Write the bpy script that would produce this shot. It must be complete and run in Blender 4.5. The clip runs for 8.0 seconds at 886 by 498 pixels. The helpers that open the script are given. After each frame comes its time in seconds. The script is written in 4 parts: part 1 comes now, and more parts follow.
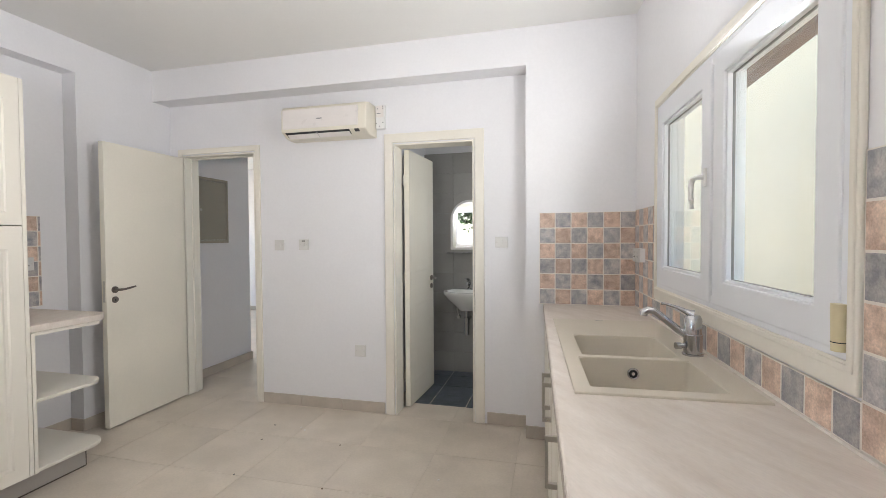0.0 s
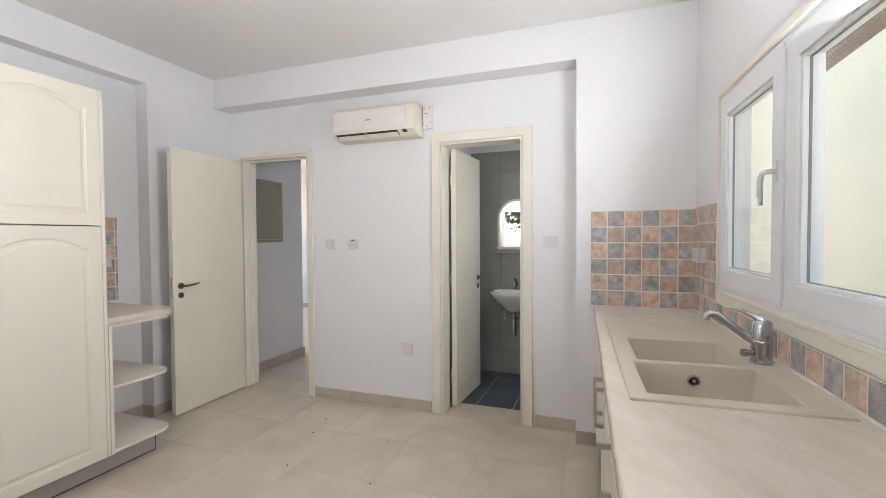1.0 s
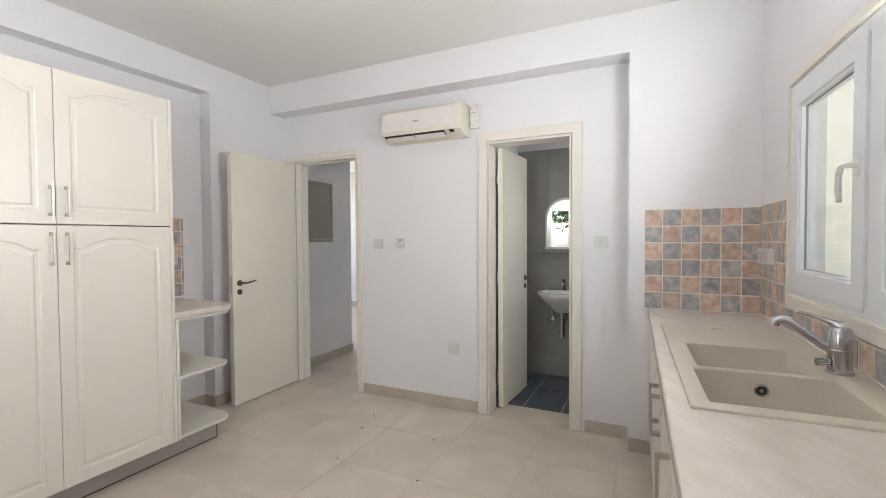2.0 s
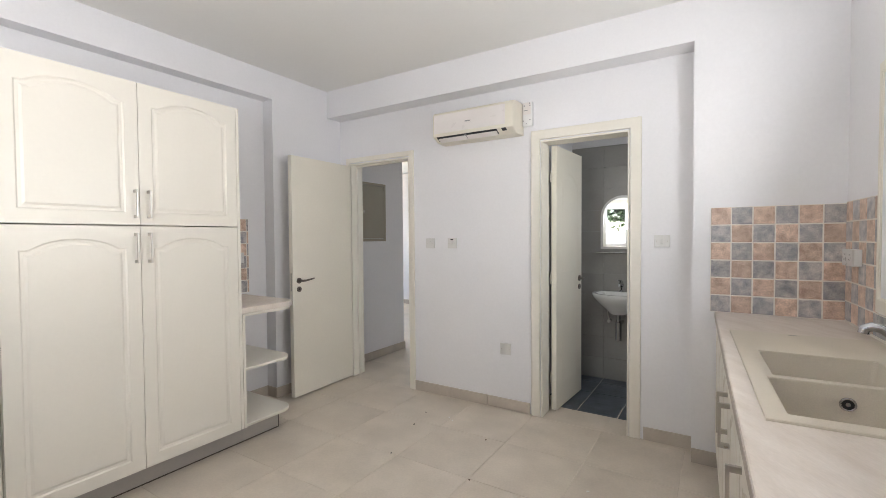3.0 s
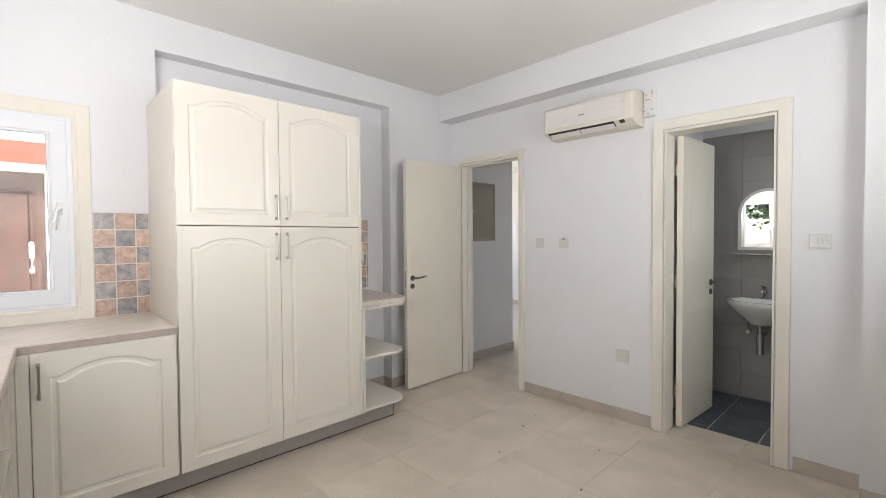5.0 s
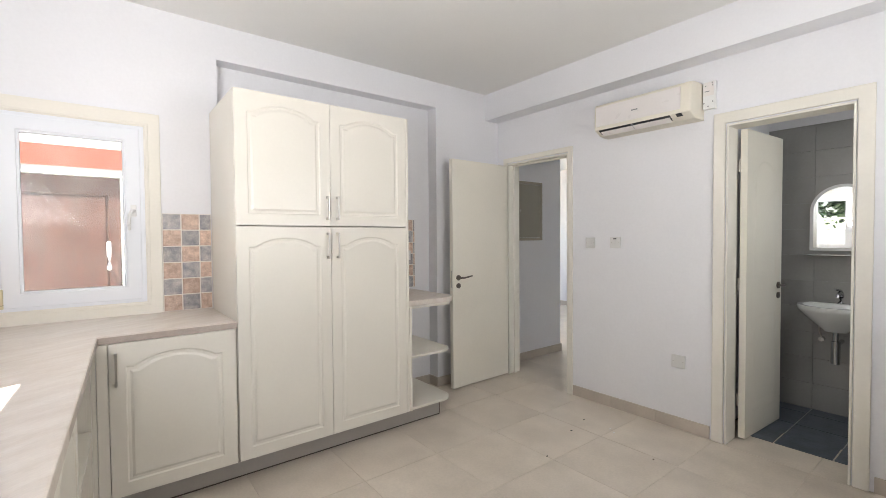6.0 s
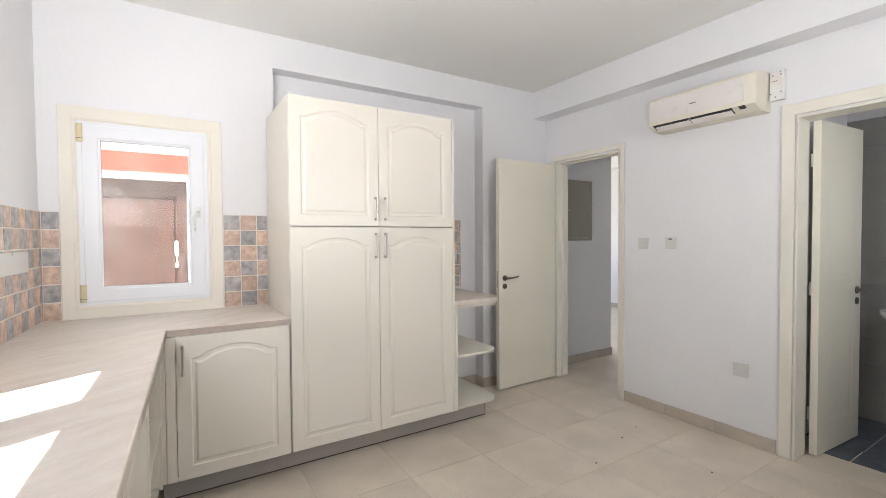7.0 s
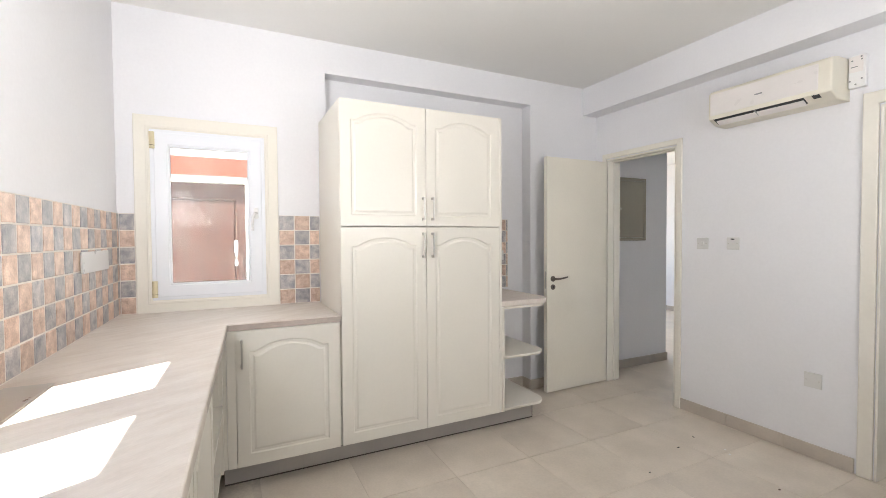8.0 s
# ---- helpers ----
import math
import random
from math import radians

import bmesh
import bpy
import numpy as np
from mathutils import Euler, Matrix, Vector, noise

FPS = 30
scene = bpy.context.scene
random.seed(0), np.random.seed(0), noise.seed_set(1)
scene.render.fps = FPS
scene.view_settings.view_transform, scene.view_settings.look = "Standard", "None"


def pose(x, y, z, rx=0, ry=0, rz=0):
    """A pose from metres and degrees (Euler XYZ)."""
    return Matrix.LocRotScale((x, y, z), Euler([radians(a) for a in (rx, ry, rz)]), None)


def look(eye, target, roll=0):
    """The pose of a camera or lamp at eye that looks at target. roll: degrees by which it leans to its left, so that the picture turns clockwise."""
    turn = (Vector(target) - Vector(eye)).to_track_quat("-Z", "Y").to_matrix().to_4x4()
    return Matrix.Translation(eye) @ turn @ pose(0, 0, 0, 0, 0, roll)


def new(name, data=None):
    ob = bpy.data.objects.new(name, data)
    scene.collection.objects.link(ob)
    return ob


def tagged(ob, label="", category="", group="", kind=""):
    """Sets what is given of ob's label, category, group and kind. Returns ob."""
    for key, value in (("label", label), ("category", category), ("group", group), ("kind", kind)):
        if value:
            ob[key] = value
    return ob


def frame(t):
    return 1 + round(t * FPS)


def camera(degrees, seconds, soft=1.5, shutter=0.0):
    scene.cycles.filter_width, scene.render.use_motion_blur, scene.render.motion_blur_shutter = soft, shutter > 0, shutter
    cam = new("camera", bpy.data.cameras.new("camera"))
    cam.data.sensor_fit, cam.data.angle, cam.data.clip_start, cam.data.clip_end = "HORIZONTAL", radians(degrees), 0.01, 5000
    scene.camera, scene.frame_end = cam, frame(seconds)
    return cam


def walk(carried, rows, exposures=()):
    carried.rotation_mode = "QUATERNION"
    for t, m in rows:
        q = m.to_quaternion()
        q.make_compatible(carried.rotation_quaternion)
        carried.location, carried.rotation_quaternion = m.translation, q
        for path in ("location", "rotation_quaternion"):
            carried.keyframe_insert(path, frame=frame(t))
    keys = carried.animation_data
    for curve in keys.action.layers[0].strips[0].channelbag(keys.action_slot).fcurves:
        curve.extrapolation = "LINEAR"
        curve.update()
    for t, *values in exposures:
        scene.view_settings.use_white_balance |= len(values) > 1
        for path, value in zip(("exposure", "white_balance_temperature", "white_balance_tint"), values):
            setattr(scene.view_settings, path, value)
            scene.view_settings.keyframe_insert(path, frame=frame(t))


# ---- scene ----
cam = camera(90.3, 8.0, soft=0.7)
# seconds, eye, turn
PATH = [
    (0.0, 0.0000, -0.0000, 1.3593, 88.479, 0.331, 13.978),
    (0.5, -0.0038, 0.0071, 1.3577, 88.506, 0.324, 17.015),
    (1.0, -0.0088, 0.0113, 1.3564, 88.485, 0.355, 19.964),
    (1.5, -0.0150, 0.0118, 1.3560, 88.495, 0.361, 22.809),
    (3.0, -0.0350, -0.0045, 1.3599, 88.412, 0.400, 32.210),
    (3.5, -0.0367, -0.0026, 1.3601, 88.422, 0.426, 35.802),
    (4.0, -0.0334, -0.0019, 1.3589, 88.432, 0.412, 39.740),
    (4.5, -0.0331, -0.0051, 1.3586, 88.458, 0.406, 43.237),
    (6.0, -0.0484, -0.0168, 1.3599, 88.449, 0.438, 52.079),
    (6.5, -0.0467, -0.0168, 1.3603, 88.478, 0.398, 55.213),
    (7.0, -0.0451, -0.0169, 1.3613, 88.473, 0.393, 58.093),
    (7.5, -0.0456, -0.0187, 1.3622, 88.459, 0.367, 61.028),
    (8.0, -0.0476, -0.0232, 1.3629, 88.463, 0.368, 64.043),
]
EXPOSURE = 2.62
walk(cam, [(t, pose(x, y, z, rx, ry, rz)) for t, x, y, z, rx, ry, rz in PATH], [(0.0, EXPOSURE + 0.02), (3.5, EXPOSURE - 0.05), (6.5, EXPOSURE - 0.05), (8.0, EXPOSURE + 0.06)])

# ---- main measures ----
BACK, COLUMN, RIGHT, LEFT, NEAR = 3.165, 2.995, 0.53, -3.223, -0.612
CEIL, BEAM, TOP, DOORS = 2.745, 2.495, 0.915, -2.582
RECESS = LEFT - 0.12
# the sink wall and the near wall stand a little askew: their own axes, x out of or along the wall
SKEW_R, SKEW_N = 0.050, 0.040
AXIS_R = Matrix.Translation((0.511, 2.985, 0)) @ Matrix.Rotation(math.atan(SKEW_R), 4, "Z")
AXIS_N = Matrix.Translation((LEFT, NEAR, 0)) @ Matrix.Rotation(-math.atan(SKEW_N), 4, "Z")

# ---- world and light ----
world = bpy.data.worlds.new("sky")
scene.world = world
world.use_nodes = True
wn, wl = world.node_tree.nodes, world.node_tree.links
sky = wn.new("ShaderNodeTexSky")
sky.sky_type, sky.sun_disc = "NISHITA", False
sky.sun_elevation, sky.sun_rotation = radians(59.5), radians(151)
sky.dust_density = 0.0
wl.new(sky.outputs[0], wn["Background"].inputs[0])
wn["Background"].inputs[1].default_value = 0.065

sun = new("sun", bpy.data.lights.new("sun", "SUN"))
sun.data.energy, sun.data.angle, sun.data.color = 5.0, radians(0.5), (1.0, 0.97, 0.92)
sun.matrix_world = look((4.83, -8.75, 17.0), (0, 0, 0))


def window_light(name, m, w, h, energy, colour):
    """Sky light through a window's opening, or an added fill; shines along m's -z."""
    ob = new(name, bpy.data.lights.new(name, "AREA"))
    ob.data.shape, ob.data.size, ob.data.size_y = "RECTANGLE", w, h
    ob.data.energy, ob.data.color = energy, colour
    ob.matrix_world = m
    return ob


window_light("window_light_near", look((-0.95, NEAR + 0.06, 1.70), (-2.00, 0.28, 3.15)), 0.70, 0.62, 6.0, (0.955, 0.968, 1.0))
window_light("window_light_right", look((0.44, 1.72, 1.70), (-2.6, 1.30, 2.98)), 0.95, 0.50, 3.8, (0.945, 0.97, 1.0))
# added fill lamp that brightens the bathroom door; no bathroom window is known
window_light("bath_fill_light", look((0.16, 3.70, 1.75), (-1.1, 3.60, 1.3)), 0.45, 0.55, 0.66, (0.93, 0.97, 1.0))
window_light("window_light_hall", look((-5.9, 5.6, 1.5), (-2, 5.4, 1.2)), 1.2, 1.4, 2.0, (0.58, 0.80, 1.0))


# ---- materials ----
def material(name, colour, rough=0.5, metal=0.0, grain=0.04, grain_size=60.0, stain=0.05, stain_size=3.0, bump=0.1, bump_size=120.0, spread=0.0, second=None, mix_size=4.0, mix_sharp=0.5, coat=0.0, stretch=(1, 1, 1), turn=0.0):
    """A surface with fine grain, broad staining, a little relief and a tint that varies from piece to piece."""
    m = bpy.data.materials.new(name)
    m.use_nodes = True
    n, l = m.node_tree.nodes, m.node_tree.links
    p = n["Principled BSDF"]
    p.inputs["Metallic"].default_value = metal
    p.inputs["Coat Weight"].default_value = coat
    geo = n.new("ShaderNodeNewGeometry")
    mp = n.new("ShaderNodeMapping")
    mp.inputs["Scale"].default_value = stretch
    axis = n.new("ShaderNodeMapping")
    axis.inputs["Rotation"].default_value = (0, 0, radians(turn))
    l.new(geo.outputs["Position"], axis.inputs["Vector"])
    l.new(axis.outputs[0], mp.inputs["Vector"])
    rnd = n.new("ShaderNodeObjectInfo")
    shift = n.new("ShaderNodeVectorMath")
    shift.operation = "MULTIPLY_ADD"
    shift.inputs[1].default_value = (7.3, 5.1, 3.7)
    comb = n.new("ShaderNodeCombineXYZ")
    for i in range(3):
        l.new(rnd.outputs["Random"], comb.inputs[i])
    l.new(comb.outputs[0], shift.inputs[0])
    l.new(mp.outputs[0], shift.inputs[2])

    def noise_at(size, detail=4.0):
        t = n.new("ShaderNodeTexNoise")
        t.inputs["Scale"].default_value = size
        t.inputs["Detail"].default_value = detail
        l.new(shift.outputs[0], t.inputs["Vector"])
        return t.outputs["Fac"]

    base = n.new("ShaderNodeRGB")
    base.outputs[0].default_value = (*colour, 1)
    out = base.outputs[0]
    if second:
        ramp = n.new("ShaderNodeMapRange")
        ramp.inputs["From Min"].default_value, ramp.inputs["From Max"].default_value = 0.5 - 0.25 * mix_sharp, 0.5 + 0.25 * mix_sharp
        l.new(noise_at(mix_size, 6.0), ramp.inputs["Value"])
        mx = n.new("ShaderNodeMixRGB")
        mx.inputs[2].default_value = (*second, 1)
        l.new(ramp.outputs[0], mx.inputs[0])
        l.new(out, mx.inputs[1])
        out = mx.outputs[0]
    value = None
    for size, amount in ((grain_size, grain), (stain_size, stain)):
        r = n.new("ShaderNodeMapRange")
        r.inputs["From Min"].default_value, r.inputs["From Max"].default_value = 0.25, 0.75
        r.inputs["To Min"].default_value, r.inputs["To Max"].default_value = 1 - amount, 1 + amount
        l.new(noise_at(size), r.inputs["Value"])
        if value is None:
            value = r.outputs[0]
        else:
            mul = n.new("ShaderNodeMath")
            mul.operation = "MULTIPLY"
            l.new(value, mul.inputs[0])
            l.new(r.outputs[0], mul.inputs[1])
            value = mul.outputs[0]
    if spread:
        r = n.new("ShaderNodeMapRange")
        r.inputs["To Min"].default_value, r.inputs["To Max"].default_value = 1 - spread, 1 + spread
        l.new(rnd.outputs["Random"], r.inputs["Value"])
        mul = n.new("ShaderNodeMath")
        mul.operation = "MULTIPLY"
        l.new(value, mul.inputs[0])
        l.new(r.outputs[0], mul.inputs[1])
        value = mul.outputs[0]
    hsv = n.new("ShaderNodeHueSaturation")
    l.new(out, hsv.inputs["Color"])
    l.new(value, hsv.inputs["Value"])
    l.new(hsv.outputs[0], p.inputs["Base Color"])
    rr = n.new("ShaderNodeMapRange")
    rr.inputs["To Min"].default_value, rr.inputs["To Max"].default_value = max(0.02, rough - 0.08), min(1, rough + 0.08)
    l.new(noise_at(stain_size * 3), rr.inputs["Value"])
    l.new(rr.outputs[0], p.inputs["Roughness"])
    if bump:
        b = n.new("ShaderNodeBump")
        b.inputs["Strength"].default_value = bump
        b.inputs["Distance"].default_value = 0.002
        l.new(noise_at(bump_size), b.inputs["Height"])
        l.new(b.outputs[0], p.inputs["Normal"])
    return m


wall_paint = material("wall_paint", (0.82, 0.81, 0.825), 0.75, grain=0.015, stain=0.03, stain_size=1.2, bump=0.25, bump_size=45)
ceiling_paint = material("ceiling_paint", (0.83, 0.815, 0.79), 0.85, grain=0.01, stain=0.02, stain_size=1.0, bump=0.2, bump_size=60)
cabinet_foil = material("cabinet_foil", (0.765, 0.722, 0.64), 0.34, grain=0.01, stain=0.02, stain_size=2.0, bump=0.04, bump_size=70, spread=0.01)
door_paint = material("door_paint", (0.81, 0.765, 0.665), 0.42, grain=0.015, stain=0.03, stain_size=2.0, bump=0.08, bump_size=90)
trim_paint = material("trim_paint", (0.81, 0.77, 0.69), 0.45, grain=0.015, stain=0.04, stain_size=3.0, bump=0.1, bump_size=90)
hinge_cream = material("hinge_cream", (0.66, 0.58, 0.38), 0.4, grain=0.01, stain=0.03, bump=0.0)
pvc = material("pvc", (0.82, 0.83, 0.86), 0.38, grain=0.0, stain=0.0, bump=0.0)
terracotta = material("terracotta", (0.575, 0.395, 0.305), 0.38, grain=0.20, grain_size=170, stain=0.18, stain_size=24, bump=0.5, bump_size=90, spread=0.12, second=(0.70, 0.54, 0.44), mix_size=24, mix_sharp=0.8)
slate_blue = material("slate_blue", (0.335, 0.335, 0.36), 0.38, grain=0.20, grain_size=170, stain=0.22, stain_size=24, bump=0.5, bump_size=90, spread=0.14, second=(0.50, 0.455, 0.43), mix_size=24, mix_sharp=0.8)
grout = material("grout", (0.80, 0.745, 0.68), 0.85, grain=0.05, stain=0.08, stain_size=9, bump=0.3)
laminate = material("laminate", (0.62, 0.54, 0.472), 0.48, grain=0.05, grain_size=60, stain=0.03, stain_size=5, bump=0.05, second=(0.71, 0.645, 0.585), mix_size=7, mix_sharp=0.9, stretch=(1.0, 3.4, 1), turn=58)
laminate_edge = material("laminate_edge", (0.44, 0.37, 0.32), 0.4, grain=0.08, grain_size=40, stain=0.08, stain_size=6, bump=0.05, stretch=(2, 2, 6))
floor_tile = material("floor_tile", (0.59, 0.515, 0.43), 0.33, grain=0.05, grain_size=80, stain=0.09, stain_size=3.5, bump=0.08, bump_size=40, spread=0.008, second=(0.68, 0.605, 0.515), mix_size=3.0, mix_sharp=1.0)
floor_joint = material("floor_joint", (0.60, 0.53, 0.445), 0.9, grain=0.1, stain=0.25, stain_size=5, bump=0.2)
skirting_tile = material("skirting_tile", (0.53, 0.465, 0.40), 0.4, grain=0.03, stain=0.10, stain_size=6, bump=0.06, spread=0.03)
plinth_grey = material("plinth_grey", (0.44, 0.41, 0.38), 0.40, metal=0.0, grain=0.02, stain=0.05, bump=0.03)
dark_strip = material("dark_strip", (0.09, 0.07, 0.055), 0.6, grain=0.05, stain=0.1, bump=0.05)
steel = material("steel", (0.55, 0.52, 0.48), 0.30, metal=1.0, grain=0.02, stain=0.05, bump=0.03)
chrome = material("chrome", (0.50, 0.505, 0.52), 0.10, metal=1.0, grain=0.01, stain=0.03, bump=0.0)
dark_metal = material("dark_metal", (0.20, 0.17, 0.15), 0.32, metal=1.0, grain=0.02, stain=0.05, bump=0.03)
composite = material("composite", (0.61, 0.55, 0.455), 0.42, grain=0.06, grain_size=300, stain=0.03, bump=0.12, bump_size=300)
white_plastic = material("white_plastic", (0.80, 0.79, 0.78), 0.3, grain=0.01, stain=0.02, bump=0.02)
plate_plastic = material("plate_plastic", (0.69, 0.675, 0.655), 0.3, grain=0.01, stain=0.02, bump=0.02)
ac_plastic = material("ac_plastic", (0.78, 0.73, 0.62), 0.38, grain=0.01, stain=0.05, stain_size=5, bump=0.03)
ac_panel = material("ac_panel", (0.80, 0.75, 0.72), 0.3, grain=0.01, stain=0.03, stain_size=6, bump=0.02)
black = material("black", (0.02, 0.02, 0.02), 0.5, grain=0.05, stain=0.1, bump=0.05)
grey_mark = material("grey_mark", (0.28, 0.28, 0.28), 0.5, stain=0.0, bump=0.0)
bath_tile = material("bath_tile", (0.345, 0.335, 0.315), 0.16, grain=0.03, stain=0.08, stain_size=3, bump=0.04, spread=0.04)
bath_floor = material("bath_floor", (0.08, 0.095, 0.115), 0.35, grain=0.12, grain_size=70, stain=0.3, stain_size=8, bump=0.5, bump_size=40, spread=0.12)
bath_joint = material("bath_joint", (0.42, 0.42, 0.42), 0.85, grain=0.05, stain=0.15, stain_size=8, bump=0.2)
bath_grout = material("bath_grout", (0.40, 0.395, 0.38), 0.8, grain=0.05, stain=0.1, bump=0.2)
ceramic = material("ceramic", (0.78, 0.78, 0.76), 0.08, grain=0.005, stain=0.01, bump=0.0, coat=0.3)
panel_beige = material("panel_beige", (0.36, 0.33, 0.26), 0.45, grain=0.02, stain=0.04, bump=0.05)
glass = bpy.data.materials.new("glass")
glass.use_nodes = True
gn, gl = glass.node_tree.nodes, glass.node_tree.links
gn.remove(gn["Principled BSDF"])
clear, shine, fres, thin = gn.new("ShaderNodeBsdfTransparent"), gn.new("ShaderNodeBsdfGlossy"), gn.new("ShaderNodeLayerWeight"), gn.new("ShaderNodeMixShader")
steep, gain = gn.new("ShaderNodeMath"), gn.new("ShaderNodeMath")
steep.operation, gain.operation = "POWER", "MULTIPLY_ADD"
steep.inputs[1].default_value, gain.inputs[1].default_value, gain.inputs[2].default_value = 5.0, 0.9, 0.04
clear.inputs[0].default_value = (0.97, 0.985, 0.98, 1)
shine.inputs["Roughness"].default_value = 0.0
fres.inputs["Blend"].default_value = 0.5
gl.new(fres.outputs["Facing"], steep.inputs[0]), gl.new(steep.outputs[0], gain.inputs[0])
thin.name, gain.name = "thin_pane", "gloss"
gl.new(gain.outputs[0], thin.inputs[0]), gl.new(clear.outputs[0], thin.inputs[1]), gl.new(shine.outputs[0], thin.inputs[2])
gl.new(thin.outputs[0], gn["Material Output"].inputs[0])
dusty = glass.copy()
dusty.name = "dusty_glass"
dn, dl = dusty.node_tree.nodes, dusty.node_tree.links
dn["gloss"].inputs[2].default_value = 0.005
dust = dn.new("ShaderNodeBsdfDiffuse")
dust.inputs[0].default_value = (0.8, 0.78, 0.75, 1)
haze = dn.new("ShaderNodeBsdfTranslucent")
haze.inputs[0].default_value = (0.3, 0.29, 0.28, 1)
both, film_ = dn.new("ShaderNodeAddShader"), dn.new("ShaderNodeMixShader")
geo_ = dn.new("ShaderNodeNewGeometry")
smear, speck = dn.new("ShaderNodeTexNoise"), dn.new("ShaderNodeTexNoise")
smear.inputs["Scale"].default_value, smear.inputs["Detail"].default_value = 7.0, 8.0
speck.inputs["Scale"].default_value, speck.inputs["Detail"].default_value = 120.0, 3.0
r1, r2, top_ = dn.new("ShaderNodeMapRange"), dn.new("ShaderNodeMapRange"), dn.new("ShaderNodeMath")
for r_, a_, b_, c_ in ((r1, 0.30, 0.85, 0.15), (r2, 0.64, 0.78, 0.36)):
    r_.inputs["From Min"].default_value, r_.inputs["From Max"].default_value, r_.inputs["To Min"].default_value, r_.inputs["To Max"].default_value = a_, b_, 0.03, c_
top_.operation = "MAXIMUM"
for t_, r_ in ((smear, r1), (speck, r2)):
    dl.new(geo_.outputs["Position"], t_.inputs["Vector"])
    dl.new(t_.outputs["Fac"], r_.inputs["Value"])
dl.new(r1.outputs[0], top_.inputs[0]), dl.new(r2.outputs[0], top_.inputs[1])
dl.new(dust.outputs[0], both.inputs[0]), dl.new(haze.outputs[0], both.inputs[1])
dl.new(top_.outputs[0], film_.inputs[0]), dl.new(dn["thin_pane"].outputs[0], film_.inputs[1]), dl.new(both.outputs[0], film_.inputs[2])
dl.new(film_.outputs[0], dn["Material Output"].inputs[0])
mirror_glass = material("mirror_glass", (0.88, 0.90, 0.89), 0.0, metal=1.0, grain=0.0, stain=0.0, bump=0.0)
for link in list(mirror_glass.node_tree.links):
    if link.to_socket.name == "Roughness":
        mirror_glass.node_tree.links.remove(link)
mirror_glass.node_tree.nodes["Principled BSDF"].inputs["Roughness"].default_value = 0.01
render_cream = material("render_cream", (0.52, 0.485, 0.385), 0.9, grain=0.03, stain=0.06, stain_size=1.5, bump=0.5, bump_size=50)
render_white = material("render_white", (0.78, 0.77, 0.74), 0.9, grain=0.03, stain=0.05, stain_size=1.5, bump=0.4, bump_size=50)
render_orange = material("render_orange", (0.32, 0.08, 0.045), 0.85, grain=0.05, stain=0.08, stain_size=2, bump=0.4, bump_size=50)
brown_wood = material("brown_wood", (0.105, 0.052, 0.040), 0.4, grain=0.35, grain_size=30, stain=0.35, stain_size=4, bump=0.2, bump_size=40, stretch=(6, 6, 0.5))
beam_wood = material("beam_wood", (0.16, 0.10, 0.075), 0.5, grain=0.12, grain_size=30, stain=0.15, stain_size=4, bump=0.2, stretch=(5, 0.5, 5))
ground_stone = material("ground_stone", (0.42, 0.38, 0.32), 0.9, grain=0.08, stain=0.15, stain_size=1.2, bump=0.5, bump_size=20)
leaf_green = material("leaf_green", (0.06, 0.11, 0.035), 0.5, grain=0.1, stain=0.3, stain_size=4, bump=0.0, spread=0.2)
bark = material("bark", (0.16, 0.11, 0.08), 0.9, grain=0.15, stain=0.2, stain_size=10, bump=0.7, bump_size=30)


# ---- builders ----
def box(bm, x0, x1, y0, y1, z0, z1, bevel=0.0):
    m = Matrix.LocRotScale(((x0 + x1) / 2, (y0 + y1) / 2, (z0 + z1) / 2), None, (abs(x1 - x0), abs(y1 - y0), abs(z1 - z0)))
    made = bmesh.ops.create_cube(bm, size=1, matrix=m)["verts"]
    if bevel:
        edges = list({e for v in made for e in v.link_edges})
        bmesh.ops.bevel(bm, geom=edges, offset=bevel, segments=2, affect="EDGES", profile=0.5)
    return bm


def boxes(*sides, bevel=0.0):
    bm = bmesh.new()
    for s in sides:
        box(bm, *s, bevel=bevel)
    return bm


def tube(bm, a, b, r, r2=None, segments=16):
    a, b = Vector(a), Vector(b)
    m = Matrix.Translation((a + b) / 2) @ (b - a).to_track_quat("Z", "Y").to_matrix().to_4x4()
    bmesh.ops.create_cone(bm, cap_ends=True, segments=segments, radius1=r, radius2=r if r2 is None else r2, depth=(b - a).length, matrix=m)
    return bm


def bent_tube(points, r, segments=12):
    """A round bar along points, with a collar of faces at each bend."""
    bm = bmesh.new()
    rings = []
    pts = [Vector(p) for p in points]
    for i, p in enumerate(pts):
        d = (pts[min(i + 1, len(pts) - 1)] - pts[max(i - 1, 0)]).normalized()
        q = d.to_track_quat("Z", "Y")
        rad = r[i] if isinstance(r, (list, tuple)) else r
        rings.append([bm.verts.new(p + q @ Vector((rad * math.cos(2 * math.pi * k / segments), rad * math.sin(2 * math.pi * k / segments), 0))) for k in range(segments)])
    for a, b in zip(rings, rings[1:]):
        for k in range(segments):
            bm.faces.new((a[k], a[(k + 1) % segments], b[(k + 1) % segments], b[k]))
    bm.faces.new(rings[0][::-1]), bm.faces.new(rings[-1])
    bmesh.ops.recalc_face_normals(bm, faces=bm.faces)
    return bm


